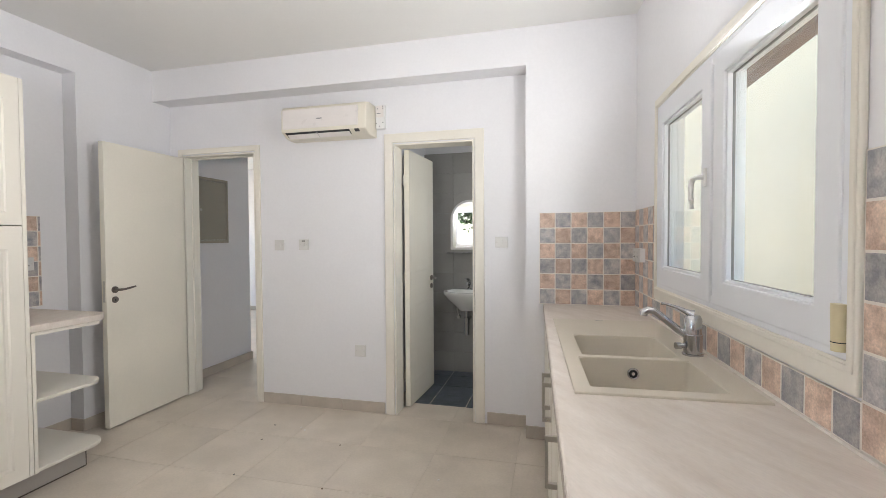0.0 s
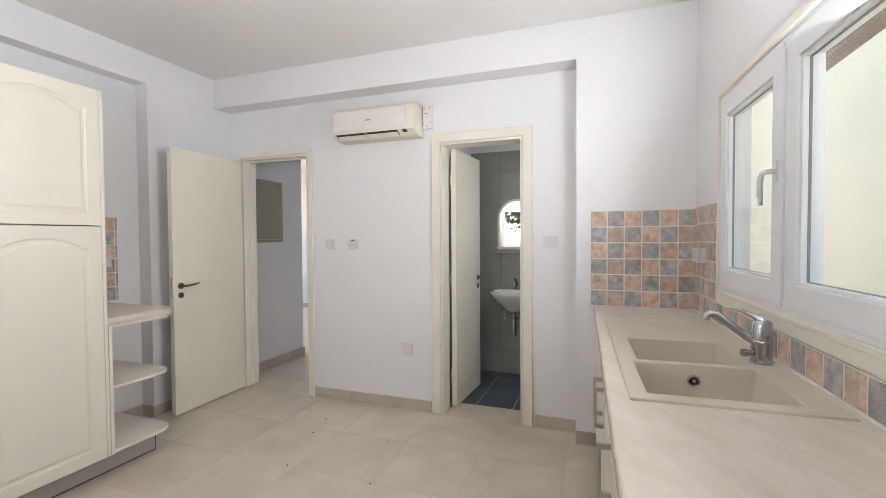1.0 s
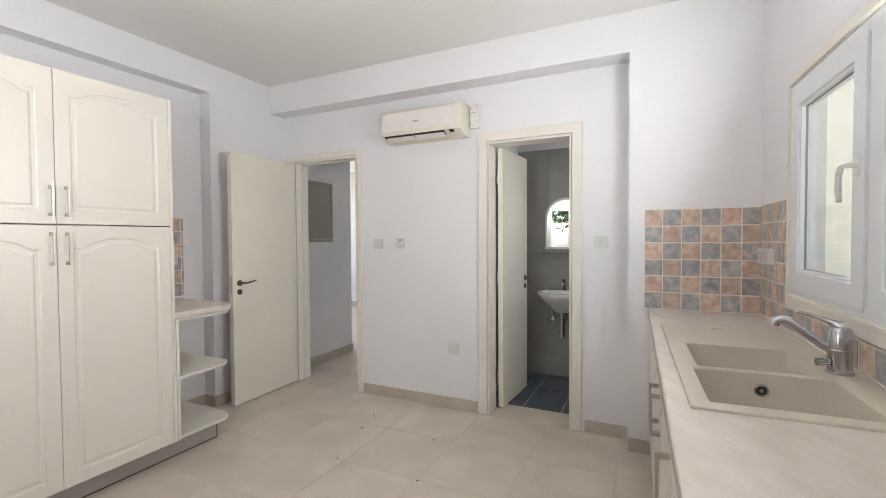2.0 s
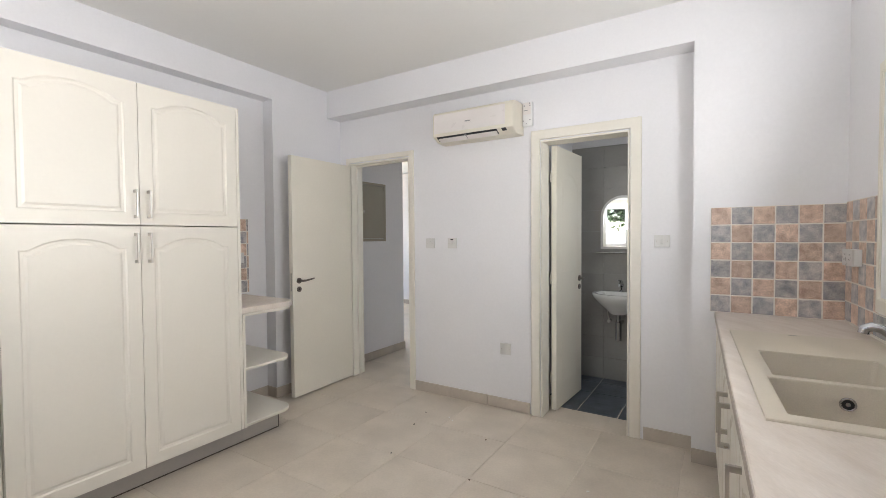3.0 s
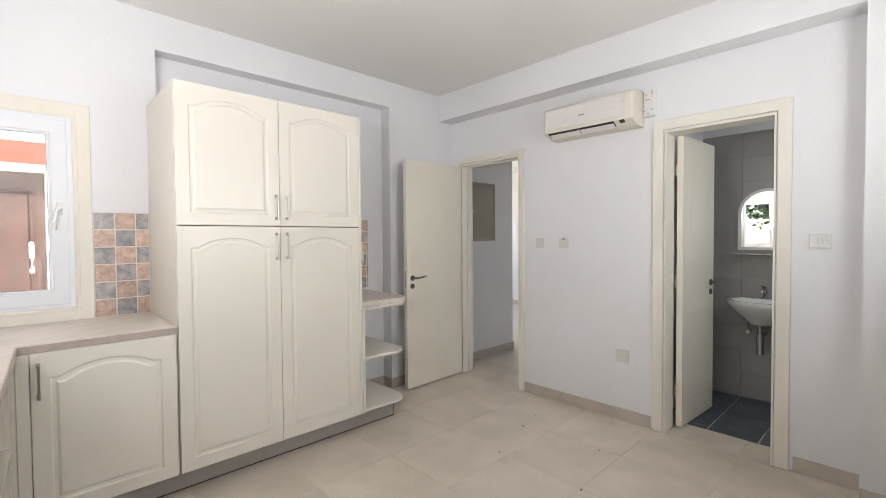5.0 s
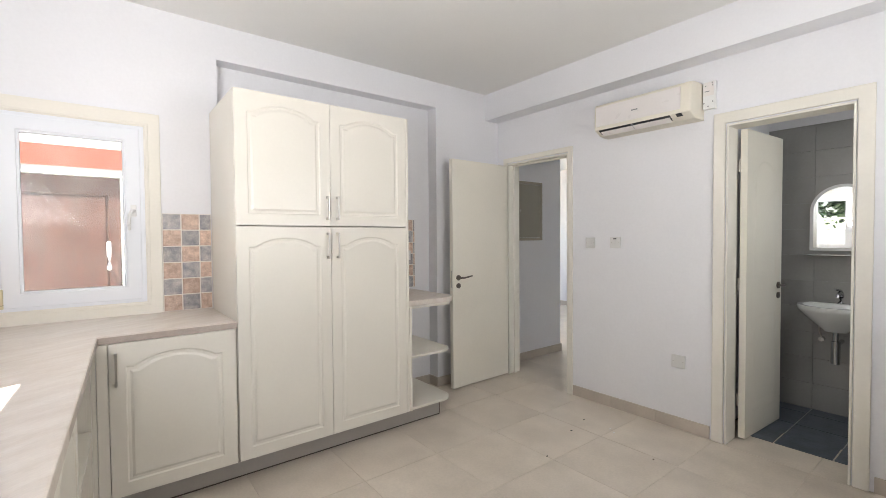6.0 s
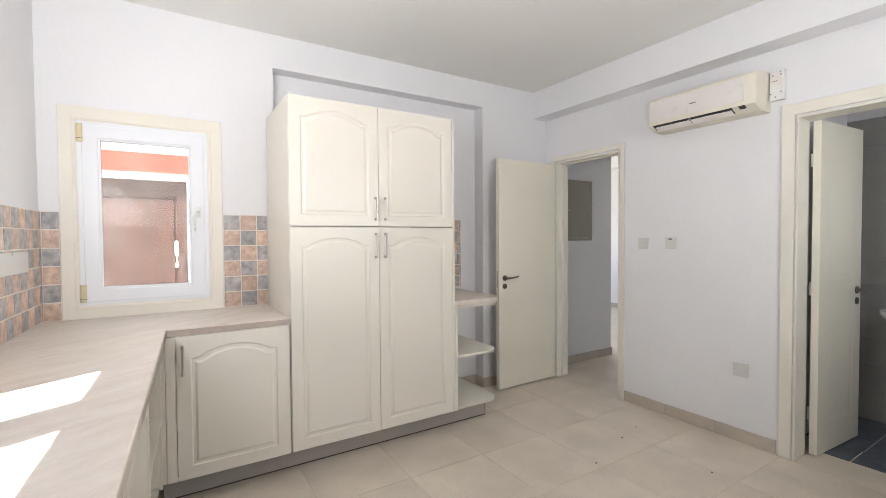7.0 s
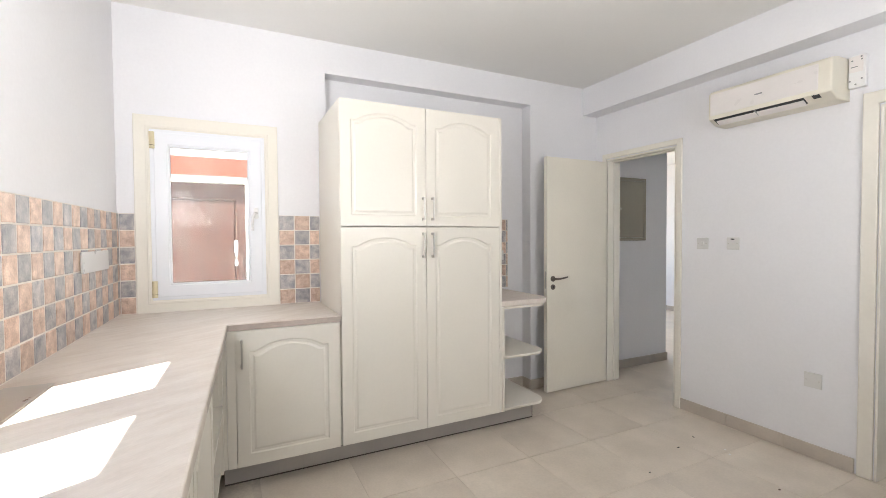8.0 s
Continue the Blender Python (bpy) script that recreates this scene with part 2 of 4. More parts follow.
def ring(x0, x1, z0, z1, w, y0, y1, bevel=0.0, wb=None):
    """A mitred rectangular frame in the xz plane, of width w, or (left, right, head), and wb at its foot, from y0 to y1."""
    bm = bmesh.new()
    wl_, wr_, wt_ = w if isinstance(w, tuple) else (w, w, w)
    wb = wt_ if wb is None else wb
    outer = [(x0, z0), (x1, z0), (x1, z1), (x0, z1)]
    inner = [(x0 + wl_, z0 + wb), (x1 - wr_, z0 + wb), (x1 - wr_, z1 - wt_), (x0 + wl_, z1 - wt_)]
    v = [[bm.verts.new((x, y, z)) for x, z in loop] for y in (y0, y1) for loop in (outer, inner)]
    fo, fi, bo, bi = v
    for k in range(4):
        j = (k + 1) % 4
        for q in ((fo[k], fo[j], fi[j], fi[k]), (bo[j], bo[k], bi[k], bi[j]), (fo[j], fo[k], bo[k], bo[j]), (fi[k], fi[j], bi[j], bi[k])):
            bm.faces.new(q)
    bmesh.ops.recalc_face_normals(bm, faces=bm.faces)
    if bevel:
        sharp = [e for e in bm.edges if len(e.link_faces) == 2 and e.calc_face_angle(0) > 1.2]
        bmesh.ops.bevel(bm, geom=sharp, offset=bevel, segments=2, affect="EDGES", profile=0.5)
    return bm


def jamb_frame(x0, x1, z1, w, y0, y1, bevel=0.0):
    """Two posts and a head, open at the foot."""
    bm = bmesh.new()
    outer = [(x0, 0), (x0, z1), (x1, z1), (x1, 0)]
    inner = [(x0 + w, 0), (x0 + w, z1 - w), (x1 - w, z1 - w), (x1 - w, 0)]
    v = [[bm.verts.new((x, y, z)) for x, z in loop] for y in (y0, y1) for loop in (outer, inner)]
    fo, fi, bo, bi = v
    for k in range(3):
        j = k + 1
        for q in ((fo[k], fo[j], fi[j], fi[k]), (bo[j], bo[k], bi[k], bi[j]), (fo[j], fo[k], bo[k], bo[j]), (fi[k], fi[j], bi[j], bi[k])):
            bm.faces.new(q)
    for k in (0, 3):
        bm.faces.new((fo[k], fi[k], bi[k], bo[k]))
    bmesh.ops.recalc_face_normals(bm, faces=bm.faces)
    if bevel:
        sharp = [e for e in bm.edges if len(e.link_faces) == 2 and e.calc_face_angle(0) > 1.2]
        bmesh.ops.bevel(bm, geom=sharp, offset=bevel, segments=2, affect="EDGES", profile=0.5)
    return bm


def slab(xs, ys, filled, z0, z1, bevel=0.0):
    """A plate of grid cells, solid where filled(i, j) holds."""
    bm = bmesh.new()
    low, high = {}, {}

    def vert(store, i, j, z):
        if (i, j) not in store:
            store[i, j] = bm.verts.new((xs[i], ys[j], z))
        return store[i, j]

    solid = {(i, j) for i in range(len(xs) - 1) for j in range(len(ys) - 1) if filled(i, j)}
    for i, j in solid:
        c = ((i, j), (i + 1, j), (i + 1, j + 1), (i, j + 1))
        bm.faces.new([vert(high, *k, z1) for k in c])
        bm.faces.new([vert(low, *k, z0) for k in reversed(c)])
        for (a, b), other in zip(((0, 1), (1, 2), (2, 3), (3, 0)), ((i, j - 1), (i + 1, j), (i, j + 1), (i - 1, j))):
            if other not in solid:
                bm.faces.new((vert(low, *c[a], z0), vert(low, *c[b], z0), vert(high, *c[b], z1), vert(high, *c[a], z1)))
    bmesh.ops.recalc_face_normals(bm, faces=bm.faces)
    if bevel:
        edges = [e for e in bm.edges if len(e.link_faces) == 2 and e.calc_face_angle(0) > 1.2 and all(v.co.z > z1 - 1e-4 for v in e.verts)]
        bmesh.ops.bevel(bm, geom=edges, offset=bevel, segments=2, affect="EDGES", profile=0.5)
    return bm


def wall_mesh(axis, p0, p1, a0, a1, z0, z1, holes=()):
    """A wall across axis ('x' or 'y') from p0 to p1 thick, a0 to a1 long, with rectangular openings (b0, b1, h0, h1)."""
    us = sorted({a0, a1, *[h[0] for h in holes], *[h[1] for h in holes]})
    zs = sorted({z0, z1, *[h[2] for h in holes], *[h[3] for h in holes]})

    def filled(i, j):
        u, z = (us[i] + us[i + 1]) / 2, (zs[j] + zs[j + 1]) / 2
        return not any(h[0] < u < h[1] and h[2] < z < h[3] for h in holes)

    bm = slab(us, zs, filled, min(p0, p1), max(p0, p1))
    if axis == "y":
        turn = Matrix(((1, 0, 0, 0), (0, 0, 1, 0), (0, 1, 0, 0), (0, 0, 0, 1)))
    else:
        turn = Matrix(((0, 0, 1, 0), (1, 0, 0, 0), (0, 1, 0, 0), (0, 0, 0, 1)))
    bm.transform(turn)
    bmesh.ops.recalc_face_normals(bm, faces=bm.faces)
    return bm


def link_mesh(name, bm, mat, smooth=False):
    me = bpy.data.meshes.new(name)
    bm.to_mesh(me)
    bm.free()
    me.materials.append(mat)
    if smooth:
        me.shade_smooth()
        me.set_sharp_from_angle(angle=radians(38))
    return new(name, me)


def thing(name, m, label, category, group="", kind=""):
    ob = new(name)
    ob.empty_display_size = 0.1
    ob.matrix_world = m
    return tagged(ob, label, category, group, kind)


def part(name, bm, mat, parent, label="", at=None, smooth=False):
    """One mesh under a thing or a part, in its parent's own axes, or in those of at."""
    ob = link_mesh(name, bm, mat, smooth)
    ob.parent = parent
    if at is not None:
        ob.matrix_basis = at
    return tagged(ob, label) if label else ob


def structure(name, bm, mat, label, category):
    return tagged(link_mesh(name, bm, mat), label, category, kind="structure")


def moved(bm, m):
    bm.transform(m)
    return bm


# ---- walls, floor, ceiling ----
HALL = (-3.080, -2.378, -0.02, 2.068)
BATH = (-1.165, -0.555, -0.02, 2.062)
# openings in the two skewed walls: along the wall from its far corner, then heights
WIN_R = (0.487, 1.905, 1.092, 2.022)
WIN_N = (1.433, 2.533, 1.10, 2.00)
WIN_L = (-0.445, 0.205, 0.985, 2.03)
UNDER = BACK + 0.135

wall_back = structure("wall_back", wall_mesh("y", BACK, UNDER, LEFT - 0.3, RIGHT, -0.02, CEIL + 0.02, (HALL, BATH)), wall_paint, "white painted plaster wall with two door openings", "wall")
structure("wall_column", boxes((-0.175, RIGHT + 0.05, COLUMN, BACK - 0.001, 0, CEIL)), wall_paint, "white painted column standing proud of the wall", "column")
structure("wall_beam", boxes((LEFT, -0.175, COLUMN, BACK - 0.001, BEAM, CEIL)), wall_paint, "white painted beam under the ceiling", "beam")
wall_right = structure("wall_right", moved(wall_mesh("x", 0, 0.12, -3.95, 0.30, -0.02, CEIL + 0.02, ((-WIN_R[1], -WIN_R[0], WIN_R[2], WIN_R[3]),)), AXIS_R), wall_paint, "white painted wall with a wide window", "wall")
wall_near = structure("wall_near", moved(wall_mesh("y", 0, -0.10, -0.36, 3.93, -0.02, CEIL + 0.02, (WIN_N,)), AXIS_N), wall_paint, "white painted wall with a window over the worktop", "wall")
wall_left = structure("wall_left", wall_mesh("x", LEFT, RECESS, NEAR, BACK, 0, CEIL, (WIN_L, (0.606, 2.385, 0, 2.52))), wall_paint, "white painted wall with a recess for the tall cabinet", "wall")
wall_left_outer = structure("wall_left_outer", wall_mesh("x", RECESS - 0.001, RECESS - 0.24, NEAR, UNDER, -0.02, CEIL + 0.02, (WIN_L,)), wall_paint, "white painted back of the wall recess", "wall")
structure("ceiling", boxes((LEFT - 0.36, 0.95, NEAR - 0.28, UNDER, CEIL, CEIL + 0.15)), ceiling_paint, "plain off-white painted ceiling", "ceiling")
floor = structure("floor", boxes((LEFT - 0.36, 0.95, NEAR - 0.28, UNDER, -0.12, -0.0022)), floor_joint, "beige stone-look floor tiles with thin brown joints", "floor")

# hall beyond the open door
structure("hall_floor", boxes((-6.2, -1.40, UNDER, 7.2, -0.12, -0.001)), floor_tile, "beige tiled hall floor", "floor")
structure("hall_wall", boxes((-3.46, -3.31, UNDER, 4.28, 0, 2.65)), wall_paint, "white painted hall wall", "wall")
structure("hall_wall_far", boxes((-6.2, -1.40, 7.2, 7.35, -0.12, 2.8)), wall_paint, "white painted far hall wall", "wall")
structure("hall_wall_left", wall_mesh("x", -6.2, -6.35, UNDER, 7.2, -0.12, 2.8, ((4.9, 6.3, 0.8, 2.2),)), wall_paint, "white wall with a bright window", "wall")
# unseen wall, added to stop sunlight flooding the hall from this side
structure("hall_wall_right", boxes((-1.40, -1.27, 4.45, 7.35, -0.12, 2.8)), wall_paint, "white painted hall side wall, added unseen to keep sunlight out", "wall")
structure("hall_ceiling", boxes((-6.35, -1.40, UNDER, 7.35, 2.65, 2.8)), ceiling_paint, "white hall ceiling", "ceiling")
structure("hall_baseboard", boxes((-3.31, -3.298, UNDER, 4.292, 0, 0.085), (-3.46, -3.298, 4.28, 4.292, 0, 0.085)), skirting_tile, "beige tiled baseboard in the hall", "baseboard")
structure("hall_baseboard_far", boxes((-6.2, -1.42, 7.188, 7.2, 0, 0.085)), skirting_tile, "beige tiled baseboard in the far room", "baseboard")

# bathroom
bath_back = structure("bath_wall_back", boxes((-1.40, 0.25, 4.34, 4.45, -0.12, 2.6)), bath_grout, "grey tiled bathroom wall", "wall")
bath_left = structure("bath_wall_left", boxes((-1.40, -1.27, UNDER, 4.34, -0.12, 2.65)), wall_paint, "bathroom side wall", "wall")
# the opening in this unseen wall is made up to house the fill lamp
structure("bath_wall_right", wall_mesh("x", 0.15, 0.25, UNDER, 4.34, -0.12, 2.6, ((3.45, 3.95, 1.45, 2.05),)), bath_tile, "grey tiled bathroom side wall with a made-up unseen opening", "wall")
structure("bath_ceiling", boxes((-1.27, 0.25, UNDER, 4.45, 2.6, 2.65)), ceiling_paint, "white bathroom ceiling", "ceiling")
structure("bath_beam", boxes((-1.27, 0.15, 4.335, 4.3395, 2.203, 2.6)), wall_paint, "white plaster over the bathroom tiles", "wall")
bath_ground = structure("bath_floor", boxes((-1.27, 0.15, UNDER - 0.0, 4.34, -0.12, -0.005)), bath_joint, "dark slate tiled bathroom floor", "floor")



def baseboard(name, a, b, off, height=0.085):
    """Skirting tiles along a wall from a to b; off points into the room."""
    a, b, off = Vector(a), Vector(b), Vector(off)
    root = thing(name, Matrix.Translation((*a, 0)), "beige stone-look skirting tiles along the wall foot", "baseboard", kind="structure")
    length, d = (b - a).length, (b - a).normalized()
    count = max(1, math.ceil(length / 0.5))
    for k in range(count):
        s, e = d * (length * k / count + 0.0012), d * (length * (k + 1) / count - 0.0012)
        q = e + off
        bm = boxes((min(s.x, q.x), max(s.x, q.x), min(s.y, q.y), max(s.y, q.y), 0, height), bevel=0.0015)
        part("tile", bm, skirting_tile, root)
    return root


baseboard("baseboard_back", (-2.335, BACK), (-1.253, BACK), (0, -0.010))
baseboard("baseboard_bath", (-0.462, BACK), (-0.177, BACK), (0, -0.010))
baseboard("baseboard_column", (-0.175, COLUMN), (0.0, COLUMN), (0, -0.010))
baseboard("baseboard_recess", (RECESS, 1.70), (RECESS, 2.385), (0.010, 0))
baseboard("baseboard_recess_end", (RECESS + 0.012, 2.385), (LEFT, 2.385), (0, -0.010))
baseboard("baseboard_left", (LEFT, 2.376), (LEFT, BACK), (0.010, 0))


# ---- doors ----
def door_frame(name, x0, x1, top, label, rebate, casing):
    """Lining through the wall, flat casing on the face, and a rebate strip."""
    root = thing(name, pose((x0 + x1) / 2, BACK, 0), label, "door frame", kind="structure")
    c = (x1 - x0) / 2
    part("lining", jamb_frame(-c - 0.002, c + 0.002, top + 0.002, 0.012, -0.010, 0.145, 0.002), trim_paint, root)
    part("casing", jamb_frame(-c - casing, c + casing, top + casing + 0.003, casing - 0.007, -0.018, -0.0005, 0.005), trim_paint, root)
    if rebate:
        part("stop", jamb_frame(-c + 0.007, c - 0.007, top - 0.007, 0.014, rebate, rebate + 0.03, 0.001), trim_paint, root)
    return root


door_frame("door_frame_hall", HALL[0], HALL[1], HALL[3], "cream painted wooden door frame to the hall", 0.06, 0.052)
door_frame("door_frame_bath", BATH[0], BATH[1], BATH[3], "cream painted wooden door frame to the bathroom", 0, 0.076)


def panel_outline(x0, x1, z0, z1, rise, inset, nx=14, nz=3):
    """Points round a door panel whose head swings up by rise in its middle."""
    x0, x1, z0, z1 = x0 + inset, x1 - inset, z0 + inset, z1 - inset
    pts = [(x0 + (x1 - x0) * k / nx, z0) for k in range(nx)]
    pts += [(x1, z0 + (z1 - z0) * k / nz) for k in range(nz)]
    for k in range(nx):
        u = 1 - k / nx
        s = min(1, max(0, (u - 0.10) / 0.80))
        pts.append((x0 + (x1 - x0) * u, z1 + rise * math.sin(math.pi * s) ** 0.62))
    return pts + [(x0, z1 - (z1 - z0) * k / nz) for k in range(nz)]


def panel_door(w, h, panels, thick=0.02, groove=0.006, steps=(0.0, 0.007, 0.019, 0.030)):
    """A door leaf in the xz plane, front towards -y, with raised panels (x0, x1, z0, z1, rise) one over another."""
    bm = bmesh.new()
    cuts = [0.0] + [(panels[i][3] + panels[i][4] + panels[i + 1][2]) / 2 for i in range(len(panels) - 1)] + [h]
    for (x0, x1, z0, z1, rise), low, high in zip(panels, cuts, cuts[1:]):
        nx, nz = 14, 3
        loops = [[(w * k / nx, low) for k in range(nx)] + [(w, low + (high - low) * k / nz) for k in range(nz)]
                 + [(w * (1 - k / nx), high) for k in range(nx)] + [(0, high - (high - low) * k / nz) for k in range(nz)]]
        depths = [0.0, 0.0, groove, groove, groove * 0.1]
        loops += [panel_outline(x0, x1, z0, z1, rise, s) for s in steps]
        rings = [[bm.verts.new((x, d, z)) for x, z in loop] for loop, d in zip(loops, depths)]
        for a, b in zip(rings, rings[1:]):
            for k in range(len(a)):
                j = (k + 1) % len(a)
                bm.faces.new((a[k], a[j], b[j], b[k]))
        mid = rings[-1]
        for k in range(nx):
            top_a, top_b = mid[(2 * nx + nz - k) % len(mid)], mid[(2 * nx + nz - k - 1) % len(mid)]
            if k == 0:
                side_l, side_r = mid[2 * nx + nz:], mid[nx:nx + nz]
            bm.faces.new((mid[k], mid[k + 1], top_b, top_a)) if 0 < k < nx - 1 else None
        left = [mid[0], mid[1], mid[2 * nx + nz - 1]] + mid[2 * nx + nz:]
        right = [mid[nx - 1]] + mid[nx:nx + nz] + [mid[nx + nz], mid[nx + nz + 1]]
        bm.faces.new(left), bm.faces.new(right)
    back = [bm.verts.new(c) for c in ((0, thick, 0), (w, thick, 0), (w, thick, h), (0, thick, h))]
    bm.faces.new(back[::-1])
    bmesh.ops.remove_doubles(bm, verts=bm.verts, dist=1e-5)
    border = [e for e in bm.edges if len(e.link_faces) == 1 and all(v.co.y < 1e-6 for v in e.verts)]
    for e in border:
        a, b = e.verts
        va, vb = (bm.verts.new((v.co.x, thick, v.co.z)) for v in (a, b))
        bm.faces.new((a, b, vb, va))
    bmesh.ops.remove_doubles(bm, verts=bm.verts, dist=1e-5)
    bmesh.ops.recalc_face_normals(bm, faces=bm.faces)
    return bm


def lever(parent, side, reach, m):
    """Lever handle and keyhole rose on one face of a door; m puts it there, y points out of the face as -y."""
    rose = part("handle_rose", tube(bmesh.new(), (0, 0, 0), (0, -0.009, 0), 0.024, segments=24), dark_metal, parent, at=m, smooth=True)
    part("lever", bent_tube([(0, -0.006, 0), (0, -0.038, 0), (reach * 0.012, -0.047, 0), (reach * 0.04, -0.050, 0.001), (reach * 0.09, -0.050, 0.007), (reach * 0.125, -0.049, 0.013)], [0.009, 0.009, 0.009, 0.008, 0.0075, 0.006]), dark_metal, rose, smooth=True)
    key = part("keyhole_rose", tube(bmesh.new(), (0, 0, -0.072), (0, -0.008, -0.072), 0.023, segments=24), dark_metal, parent, at=m, smooth=True)
    part("keyhole", boxes((-0.003, 0.003, -0.0095, -0.006, -0.082, -0.064)), black, key)


def room_door(name, hinge, angle, w, label, mirrored):
    """A leaf that turns about its hinge edge; local x runs along the leaf."""
    root = thing(name, pose(hinge[0], hinge[1], 0.012, 0, 0, angle), label, "door", kind="structure")
    h, t = 2.035, 0.040
    pans = [(0.10, w - 0.10, 0.16, 0.80, 0.0), (0.10, w - 0.10, 1.06, 1.78, 0.07)]
    part("leaf", panel_door(w, h, pans, t, 0.0022, (0.0, 0.012, 0.03, 0.05)), door_paint, root)
    lever(root, 1, -1, pose(w - 0.062, 0, 0.985))
    lever(root, 1, 1, pose(w - 0.062, t, 0.985, 0, 0, 180))
    part("lock_plate", boxes((w - 0.0005, w + 0.0015, 0.011, 0.029, 0.90, 1.05), bevel=0.0006), steel, root)
    for z in (0.25, 1.02, 1.80):
        part("hinge", tube(bmesh.new(), (-0.006, t + 0.004 if mirrored else -0.004, z - 0.04), (-0.006, t + 0.004 if mirrored else -0.004, z + 0.04), 0.006), steel, root, smooth=True)
    return root


room_door("door_hall", (-3.112, BACK - 0.024, 0), -88.5, 0.71, "cream painted wooden door standing open against the wall", False)
room_door("door_bath", (-1.098, UNDER + 0.012, 0), 86.3, 0.575, "cream painted panelled bathroom door standing ajar", True)


# ---- windows ----
def casement(root, x0, x1, z0, z1, rail, handle_side, hinge_side, glazing):
    """Sash with glazing beads, pane, handle and hinges; local -y looks into the room."""
    sash = part("sash", ring(x0, x1, z0, z1, rail, -0.016, 0.055, 0.004), pvc, root)
    part("glazing_bead", ring(x0 + rail - 0.001, x1 - rail + 0.001, z0 + rail - 0.001, z1 - rail + 0.001, 0.012, -0.008, 0.012, 0.003), pvc, sash)
    part("gasket", ring(x0 + rail + 0.009, x1 - rail - 0.009, z0 + rail + 0.009, z1 - rail - 0.009, 0.004, 0.008, 0.016), grey_mark, sash)
    pane = part("pane", boxes((x0 + rail, x1 - rail, 0.0125, 0.0185, z0 + rail, z1 - rail)), glazing, sash)
    pane.visible_shadow = False
    if handle_side:
        hx, hz = (x1 - rail * 0.5 if handle_side > 0 else x0 + rail * 0.5), (z0 + z1) / 2 + 0.02
        hd = part("handle", boxes((hx - 0.014, hx + 0.014, -0.022, -0.011, hz - 0.035, hz + 0.035), bevel=0.004), white_plastic, sash)
        part("grip", bent_tube([(hx, -0.018, hz), (hx, -0.045, hz), (hx - handle_side * 0.01, -0.056, hz - 0.004), (hx - handle_side * 0.022, -0.058, hz - 0.03), (hx - handle_side * 0.026, -0.056, hz - 0.08), (hx - handle_side * 0.024, -0.054, hz - 0.115)], [0.009, 0.009, 0.010, 0.010, 0.010, 0.008]), white_plastic, hd, smooth=True)
    hx = x0 - 0.008 if hinge_side < 0 else x1 + 0.008
    for hz in (z0 + 0.05, z1 - 0.05) if hinge_side else ():
        part("hinge", tube(bmesh.new(), (hx, -0.016, hz - 0.05), (hx, -0.018, hz + 0.05), 0.015, segments=20), hinge_cream, sash, "cream plastic hinge", smooth=True)
        part("hinge_joint", tube(bmesh.new(), (hx, -0.0165, hz - 0.032), (hx, -0.0165, hz - 0.030), 0.0155, segments=20), black, sash)
    return sash


def window(name, m, width, z0, z1, panes, casing, label, glazing=glass, rail=0.072):
    """A plastic window in its opening: local x runs along the wall from the opening's left end, y out of doors."""
    root = thing(name, m, label, "window", kind="structure")
    part("window_frame", ring(0.003, width - 0.003, z0 + 0.003, z1 - 0.003, 0.045, -0.010, 0.08, 0.003), pvc, root)
    for i, (a, b, handle, hinge) in enumerate(panes):
        casement(root, a, b, z0 + 0.022, z1 - 0.022, rail, handle, hinge, glazing)
    if len(panes) > 1:
        x = (panes[0][1] + panes[1][0]) / 2
        part("mullion", boxes((x - 0.028, x + 0.028, 0.0, 0.078, z0 + 0.045, z1 - 0.045), bevel=0.003), pvc, root)
    cl, cr, ct, cb = casing
    part("casing", ring(-cl, width + cr, z0 - cb, z1 + ct, (cl + 0.004, cr + 0.004, ct + 0.004), -0.014, -0.0005, 0.004, cb + 0.004), trim_paint, root)
    part("casing_bead", ring(-0.018, width + 0.018, z0 - 0.018, z1 + 0.018, 0.016, -0.019, -0.012, 0.003), trim_paint, root)
    part("reveal", ring(-0.002, width + 0.002, z0 - 0.002, z1 + 0.002, 0.006, -0.012, 0.02), trim_paint, root)
    part("sill_outside", boxes((-0.03, width + 0.03, 0.10, 0.30, z0 - 0.03, z0 + 0.002), bevel=0.004), render_white, root)
    return root


window("window_1", AXIS_R @ pose(0, -WIN_R[0], 0, 0, 0, -90), WIN_R[1] - WIN_R[0], WIN_R[2], WIN_R[3],
       ((0.026, 0.702, 1, 0), (0.727, WIN_R[1] - WIN_R[0] - 0.028, 0, 1)), (0.040, 0.028, 0.045, 0.062), "white plastic window with two casements and cream casing", rail=0.085)
window("window_2", pose(LEFT, WIN_L[0], 0, 0, 0, 90), WIN_L[1] - WIN_L[0], WIN_L[2], WIN_L[3],
       ((0.025, WIN_L[1] - WIN_L[0] - 0.025, 1, -1),), (0.078, 0.078, 0.078, 0.078), "white plastic casement window with dusty glass and cream casing", dusty)
window("window_3", AXIS_N @ pose(WIN_N[1], 0, 0, 0, 0, 180), WIN_N[1] - WIN_N[0], WIN_N[2], WIN_N[3],
       ((0.025, 0.54, 0, -1), (0.56, WIN_N[1] - WIN_N[0] - 0.025, -1, 1)), (0.045, 0.045, 0.06, 0.06), "white plastic window over the worktop with cream casing", rail=0.080)

